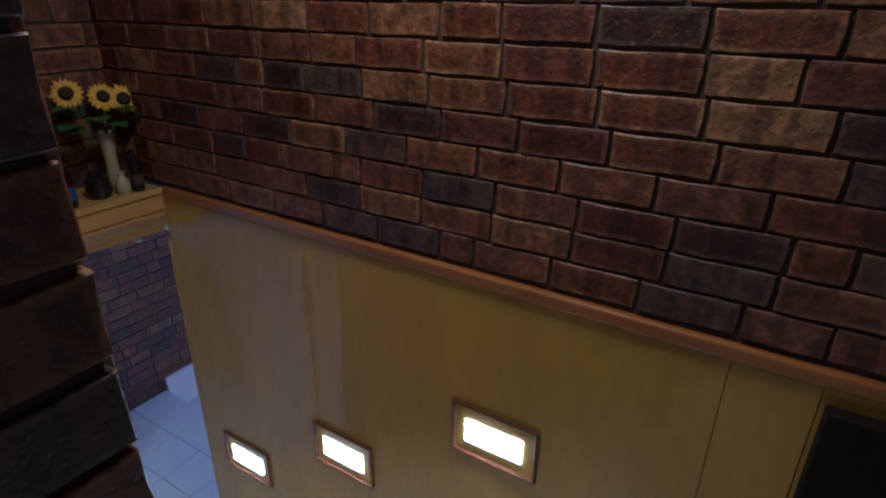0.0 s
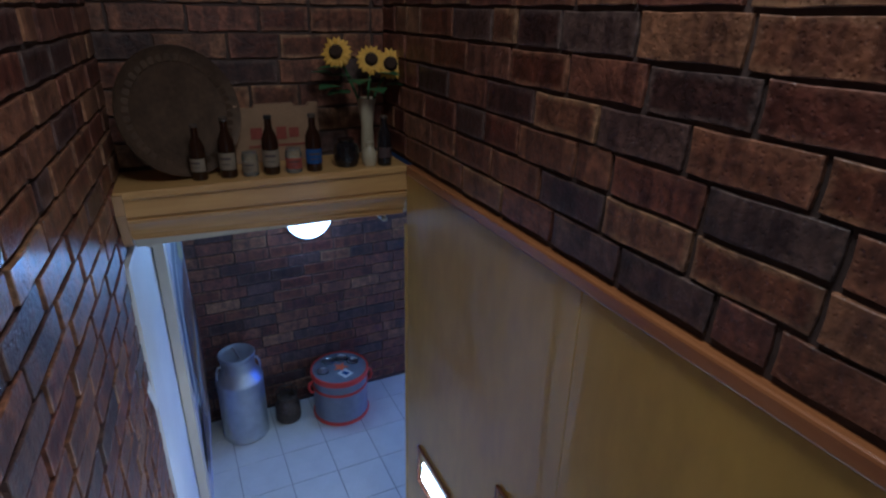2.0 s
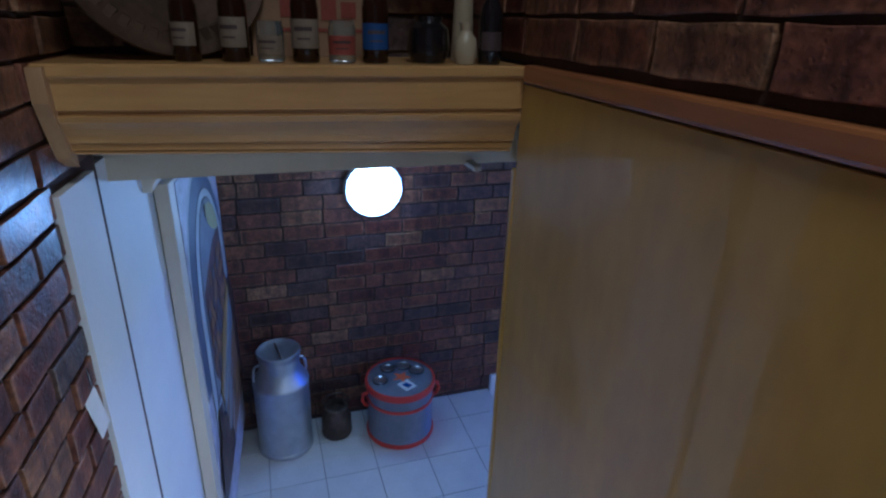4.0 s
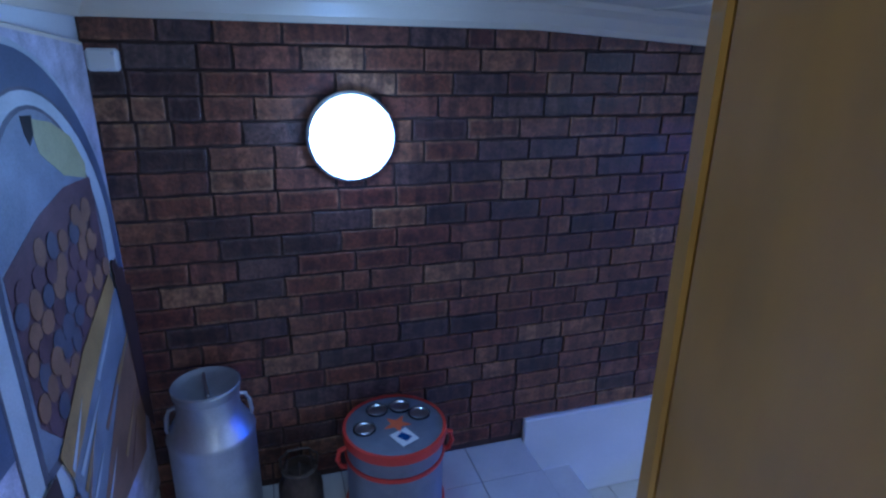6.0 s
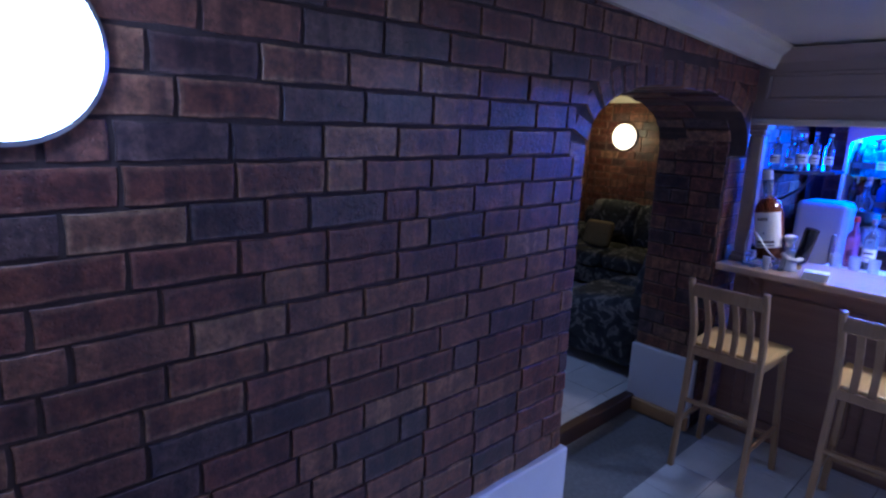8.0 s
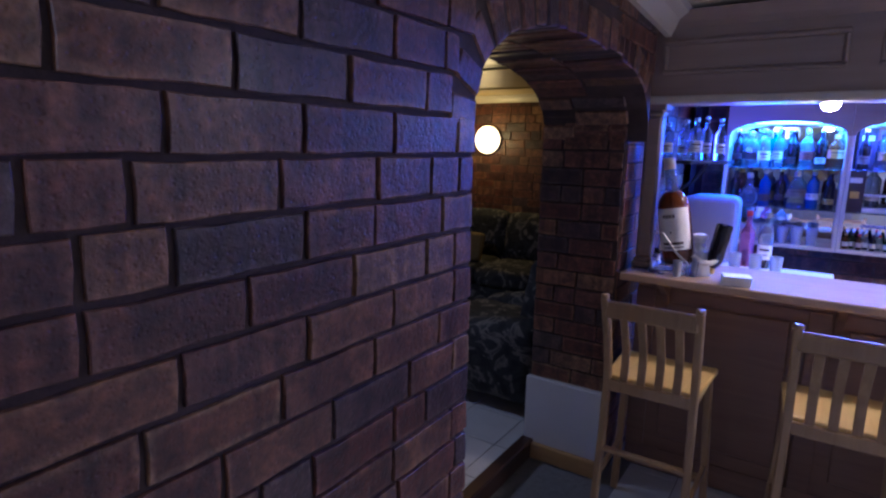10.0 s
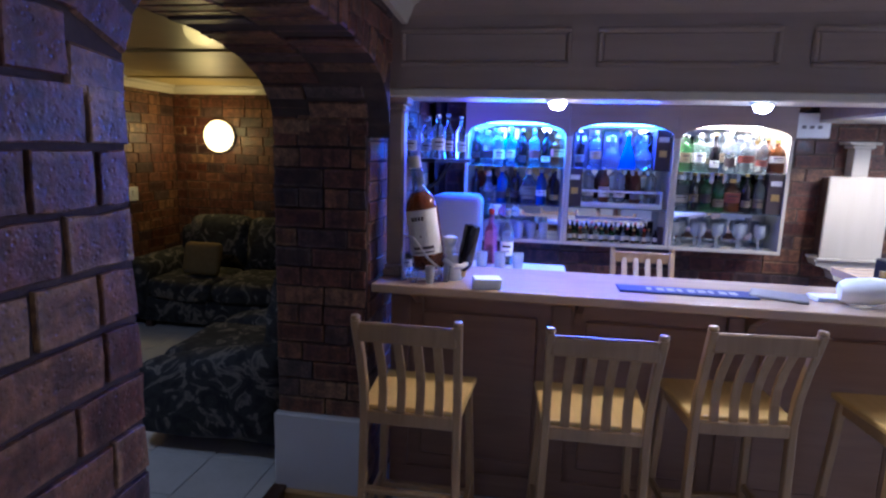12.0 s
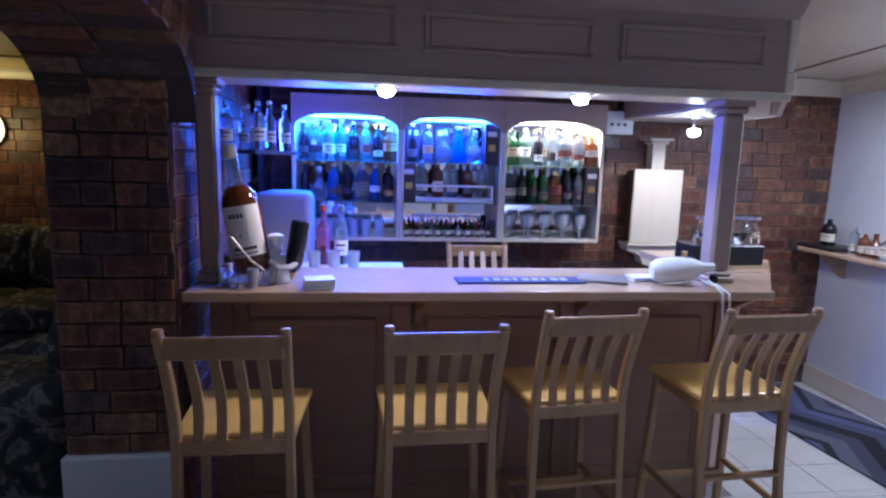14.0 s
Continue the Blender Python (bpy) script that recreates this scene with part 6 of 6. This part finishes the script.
def stool(place, turn, text):
    """A tall pine bar stool: local y points to the bar, its back is at -y."""
    t = thing("bar_stool", place, turn, text, "bar stool", "bar stools along the counter")
    W, SZ, TOP = 0.174, 0.715, 1.082
    seat = box(-0.185, 0.185, -0.155, 0.20, SZ - 0.012, SZ + 0.016, 0.008, seg=2)
    for v in seat.verts:
        v.co.x *= 1.0 + 0.12 * (v.co.y + 0.155) / 0.355
    part("seat", seat, PINE_LIT, t, "solid pine seat with the downlights put into its colour")
    for s in (-1, 1):
        pts = [(s * 0.185, -0.20, 0.0), (s * 0.176, -0.165, 0.45), (s * 0.172, -0.158, SZ), (s * 0.173, -0.168, SZ + 0.1), (s * W, -0.20, 0.93), (s * (W + 0.004), -0.252, TOP)]
        part("back_post", bent(pts, 0.030, 0.034), PINE, t)
        part("finial", moved(lathe([(0, -0.004), (0.014, 0), (0.018, 0.008), (0.015, 0.018), (0, 0.022)], 12), pose(s * (W + 0.004), -0.252, TOP)), PINE, t, smooth=True)
        part("leg", beam((s * 0.205, 0.205, 0.0), (s * 0.175, 0.165, SZ - 0.012), 0.032, 0.032, 0.005), PINE, t)
        part("side_stretcher", beam((s * 0.188, -0.175, 0.26), (s * 0.194, 0.185, 0.26), 0.018, 0.028), PINE, t)
        part("side_apron", beam((s * 0.166, -0.15, SZ - 0.04), (s * 0.172, 0.155, SZ - 0.04), 0.016, 0.045), PINE, t)
    part("top_rail", beam((-W, -0.246, TOP - 0.042), (W, -0.246, TOP - 0.042), 0.022, 0.070, 0.006), PINE, t)
    part("lower_rail", beam((-0.17, -0.162, SZ + 0.03 - 0.055), (0.17, -0.162, SZ + 0.03 - 0.055), 0.022, 0.05, 0.004), PINE, t)
    for k in range(4):
        x = -0.105 + k * 0.070
        pts = [(x, -0.160, SZ + 0.0), (x, -0.150, SZ + 0.07), (x, -0.155, SZ + 0.13), (x, -0.180, SZ + 0.20), (x, -0.218, SZ + 0.27), (x, -0.243, TOP - 0.04)]
        part("back_slat", bent(pts, 0.032, 0.012), PINE, t)
    part("front_stretcher", beam((-0.195, 0.19, 0.20), (0.195, 0.19, 0.20), 0.03, 0.022), PINE, t)
    part("rear_stretcher", beam((-0.178, -0.172, 0.40), (0.178, -0.172, 0.40), 0.03, 0.018), PINE, t)
    part("front_apron", beam((-0.17, 0.162, SZ - 0.04), (0.17, 0.162, SZ - 0.04), 0.045, 0.016), PINE, t)
    return t


s1 = stool((-4.69, 4.47, 0.0), 0, "tall slatted pine bar stool drawn up to the bar")
for x, y, turn in ((-4.035, 4.49, 1), (-3.505, 4.66, 5), (-2.825, 4.66, 3)):
    copy_thing(s1, pose(x, y, 0.0, 0, 0, turn))
ic = copy_thing(s1, pose(-3.61, 5.80, 0.0, 0, 0, 180))
tagged(ic, "tall slatted pine bar stool behind the counter")

# ---- lounge ----
ll = thing("round_wall_lamp", (-7.26, 7.488, 1.74), 0, "round warm opal lamp, switched on, on lounge bricks", "wall lamp")
sp2 = pose(0, 0, 0, 90, 0, 0)
part("lamp_base", moved(lathe([(0, 0), (0.15, 0), (0.155, 0.02), (0.14, 0.03), (0, 0.03)], 32), sp2), CHROME, ll, smooth=True)
part("diffuser", moved(lathe([(0.145, 0.028), (0.147, 0.05), (0.12, 0.085), (0.06, 0.105), (0, 0.11)], 32), sp2), WARMGLASS, ll, "glowing warm dome", True)
sw = thing("light_switch", (-7.738, 6.85, 1.22), 0, "small white light switch plate on bricks", "light switch")
part("plate", box(0, 0.012, -0.06, 0.06, -0.06, 0.06, 0.004), WHITEPL, sw)
part("rocker", box(0.012, 0.02, -0.02, 0.02, -0.03, 0.03, 0.003), WHITEPL, sw)
ac = thing("wall_speaker", (-6.25, 7.488, 1.95), 0, "small white wall speaker high on the lounge wall", "speaker")
part("housing", box(-0.11, 0.11, -0.14, -0.002, -0.10, 0.10, 0.012), WHITEPL, ac)
part("grille", box(-0.095, 0.095, -0.146, -0.1405, -0.085, 0.085, 0.003), GREYMAT, ac)


def soft(x0, x1, y0, y1, z0, z1, r=0.06, puff=0.02, seed=0):
    bm = box(x0, x1, y0, y1, z0, z1, r, seg=3)
    bmesh.ops.subdivide_edges(bm, edges=[e for e in bm.edges if e.calc_length() > 0.2], cuts=2, use_grid_fill=True)
    for v in bm.verts:
        q = noise.noise(v.co * 3.1 + Vector((seed, 0, 0)))
        v.co += Vector((noise.noise(v.co * 2 + Vector((0, seed, 0))), noise.noise(v.co * 2.3 + Vector((5, seed, 0))), q)) * puff
    return bm


def sofa(name, place, turn, seats, wide, text, cat, slope=0.0):
    t = thing(name, place, turn, text, cat)
    half = wide / 2
    part("base", soft(-half, half, -0.40, 0.42, 0.05, 0.27, 0.04, 0.01, 1), FABRIC, t, smooth=True)
    for s in (-1, 1):
        arm = soft(s * half - 0.12, s * half + 0.12, -0.46, 0.42, 0.06, 0.60, 0.10, 0.02, 3 + s)
        for v in arm.verts:          # the rests of the armchair fall away towards the front
            v.co.z -= slope * max(0.0, 0.30 - v.co.y) * max(0.0, v.co.z - 0.06) / 0.54
        part("armrest", arm, FABRIC, t, smooth=True)
        for y in (-0.36, 0.36):
            part("foot", box(s * (half - 0.1) - 0.03, s * (half - 0.1) + 0.03, y - 0.03, y + 0.03, 0, 0.06, 0.004), DARK_WOOD_AND_SHADE, t)
    w = (wide - 0.24) / seats
    for k in range(seats):
        x = -half + 0.12 + k * w
        part("seat_cushion", soft(x + 0.005, x + w - 0.005, -0.46, 0.22, 0.26, 0.44, 0.07, 0.025, 7 + k), FABRIC, t, smooth=True)
        part("back_cushion", moved(soft(x + 0.005, x + w - 0.005, -0.10, 0.14, 0.0, 0.50, 0.09, 0.03, 17 + k), pose(0, 0.24, 0.42, -9, 0, 0)), FABRIC, t, smooth=True)
    part("backrest", soft(-half, half, 0.24, 0.44, 0.10, 0.80, 0.06, 0.012, 30), FABRIC, t, smooth=True)
    return t


sofa("sofa", (-6.60, 7.04, 0.10), 0, 3, 2.02, "long dark leaf-patterned sofa against the lounge wall", "sofa")
sofa("armchair", (-5.84, 5.40, 0.10), -90, 1, 0.86, "dark leaf-patterned armchair near the arch", "armchair", 0.22)
pil = thing("throw_cushion", (-7.10, 6.80, 0.545), 0, "ochre throw cushion leaning on the sofa", "cushion")
part("cover", moved(soft(-0.17, 0.17, -0.05, 0.05, 0.0, 0.29, 0.045, 0.02, 44), pose(0, 0, 0, -16, 0, 0)), CUSHION, pil, smooth=True)


# ---- arch bricks, wall bricks and floor tiles ----
c_, a_ = (AY0 + AY1) / 2, (AY1 - AY0) / 2
curve = arch_curve(AY0, AY1, ASPR, ARISE, 200)
walked = [0.0]
for p, q in zip(curve, curve[1:]):
    walked.append(walked[-1] + math.hypot(q[0] - p[0], q[1] - p[1]))
soldier = box(-0.125, 0.125, -0.004, 0.102, -0.033, 0.033, 0.005)
me_s = bpy.data.meshes.new("arch_brick")
uv_p, uv_s = soldier.loops.layers.uv.new("place"), soldier.loops.layers.uv.new("size")
for f in soldier.faces:
    for lp in f.loops:
        lp[uv_p].uv, lp[uv_s].uv = (lp.vert.co.y - 0.05, lp.vert.co.z), (0.055, 0.035)
soldier.to_mesh(me_s)
soldier.free()
me_s.materials.append(BRICK)
ra, count = random.Random(21), 24
for i in range(count):
    far = walked[-1] * (i + 0.5) / count
    k = min(range(1, 200), key=lambda n: abs(walked[n] - far))
    (y, z), (ya, za), (yb, zb) = curve[k], curve[k - 1], curve[k + 1]
    ang = math.degrees(math.atan2(yb - ya, za - zb))
    for row_ in range(2):
        ob = new("arch_brick", me_s)
        ob.parent = wall_lamp
        face = XW + 0.010 if y + 0.11 * math.cos(radians(ang)) < AY1 - 0.01 else -4.976
        short = 0.66 if row_ and face < -4.9 else 1.0      # the ring narrows to the column's depth
        ob.matrix_world = pose(face - 0.127 - row_ * (0.212 if short < 1 else 0.262), y, z, ang + ra.uniform(-2, 2), 0, 0) @ pose(ra.uniform(-0.004, 0.0), ra.uniform(-0.008, 0.006), 0) @ Matrix.Diagonal((short, 1, 1, 1))


def spans_lamp(z):
    if z < LAND + 0.02:
        return []
    top = min(AY1, 2.2 + (HALL - z) / 0.055)
    if z > ASPR:
        q = (z - ASPR) / (ARISE + 0.105)
        if q < 1:
            d = (a_ + 0.105) * (1 - q ** BEND) ** (1 / BEND)
            return [(0.5, c_ - d), (c_ + d, AY1)]
        return [(0.5, top)]
    if z < 0.525:
        return [(0.5, 2.26)]
    return [(0.5, AY0 - 0.004)]


lay_bricks(wall_lamp, lambda u, z: (XW, u, z), -90, LAND + 0.03, HALL, spans_lamp, lambda u, z: 0 if 0.5 < u < 3.2 else 1, 3, 300)
lay_bricks(wall_lamp, lambda u, z: (u, AY0, z), 180, 0.03, ASPR, lambda z: [(XT, XW - 0.01)], None, 4, 0)
lay_bricks(wall_column, lambda u, z: (u, AY1, z), 180, 0.45, CEIL(AY1), lambda z: [(XT, -4.99)], None, 6, 120)
lay_bricks(wall_column, lambda u, z: (-4.985, u, z), -90, 0.05, CEIL(YB), lambda z: [(AY1 + 0.012, 6.30)], lambda u, z: u, 7, 60)
lay_bricks(wall_right, lambda u, z: (u, YR, z), 180, 2.757, 4.5, lambda z: [(-3.27, 1.1)], lambda u, z: abs(u + 1.6) + abs(z - 3.1), 8, 300)
lay_bricks(wall_left, lambda u, z: (u, LW(u), z), -3.51, LAND, 4.5, lambda z: [(-3.0 if z < 2.52 else -3.26, -1.323)], lambda u, z: abs(u + 2.5) + abs(z - 2.2), 9, 300, 0.073)
lay_bricks(wall_left, lambda u, z: (-1.32, u, z), -90, UPPER, 4.5, lambda z: [(0.152, 0.361)], None, 15, 60)
lay_bricks(wall_back, lambda u, z: (-3.272, u, z), -90, 2.75, 4.5, lambda z: [(YL + 0.012, YR - 0.012)], None, 11, 120)
lay_bricks(wall_bar, lambda u, z: (u, YB, z), 180, 0.06, CEIL(YB) - 0.02, lambda z: [(-4.9, XR - 0.002)], lambda u, z: abs(u + 2.0) + 0.5 * abs(z - 1.4), 12, 300)
lay_bricks(wall_lounge, lambda u, z: (u, 7.5, z), 180, 0.1, 2.2, lambda z: [(-7.74, XT)], lambda u, z: abs(u + 6.6), 13, 300)
lay_bricks(wall_lounge2, lambda u, z: (-7.75, u, z), -90, 0.1, 2.2, lambda z: [(3.5, 7.49)], lambda u, z: 7.5 - u, 14, 300)
lay_tiles(floor_land, XW + 0.002, -3.0, 0.502, 2.258, LAND - 0.003, 0.30, -4.345, 1.06)
lay_tiles(floor_bar, XW + 0.002, XR - 0.022, 2.545, 4.95, -0.003, 0.30, -4.345, 1.0, lambda x, y: abs(x + 3.5) + abs(y - 4), 200)
lay_tiles(floor_bar, -2.49, XR - 0.022, 4.952, YB - 0.03, -0.003, 0.30, -4.345, 1.0, None, 90)
lay_tiles(floor_lounge, -7.7, XT - 0.022, 2.0, 7.45, 0.097, 0.33, -5.5, 3.2, lambda x, y: abs(x + 5.6) + abs(y - 4.5), 200)
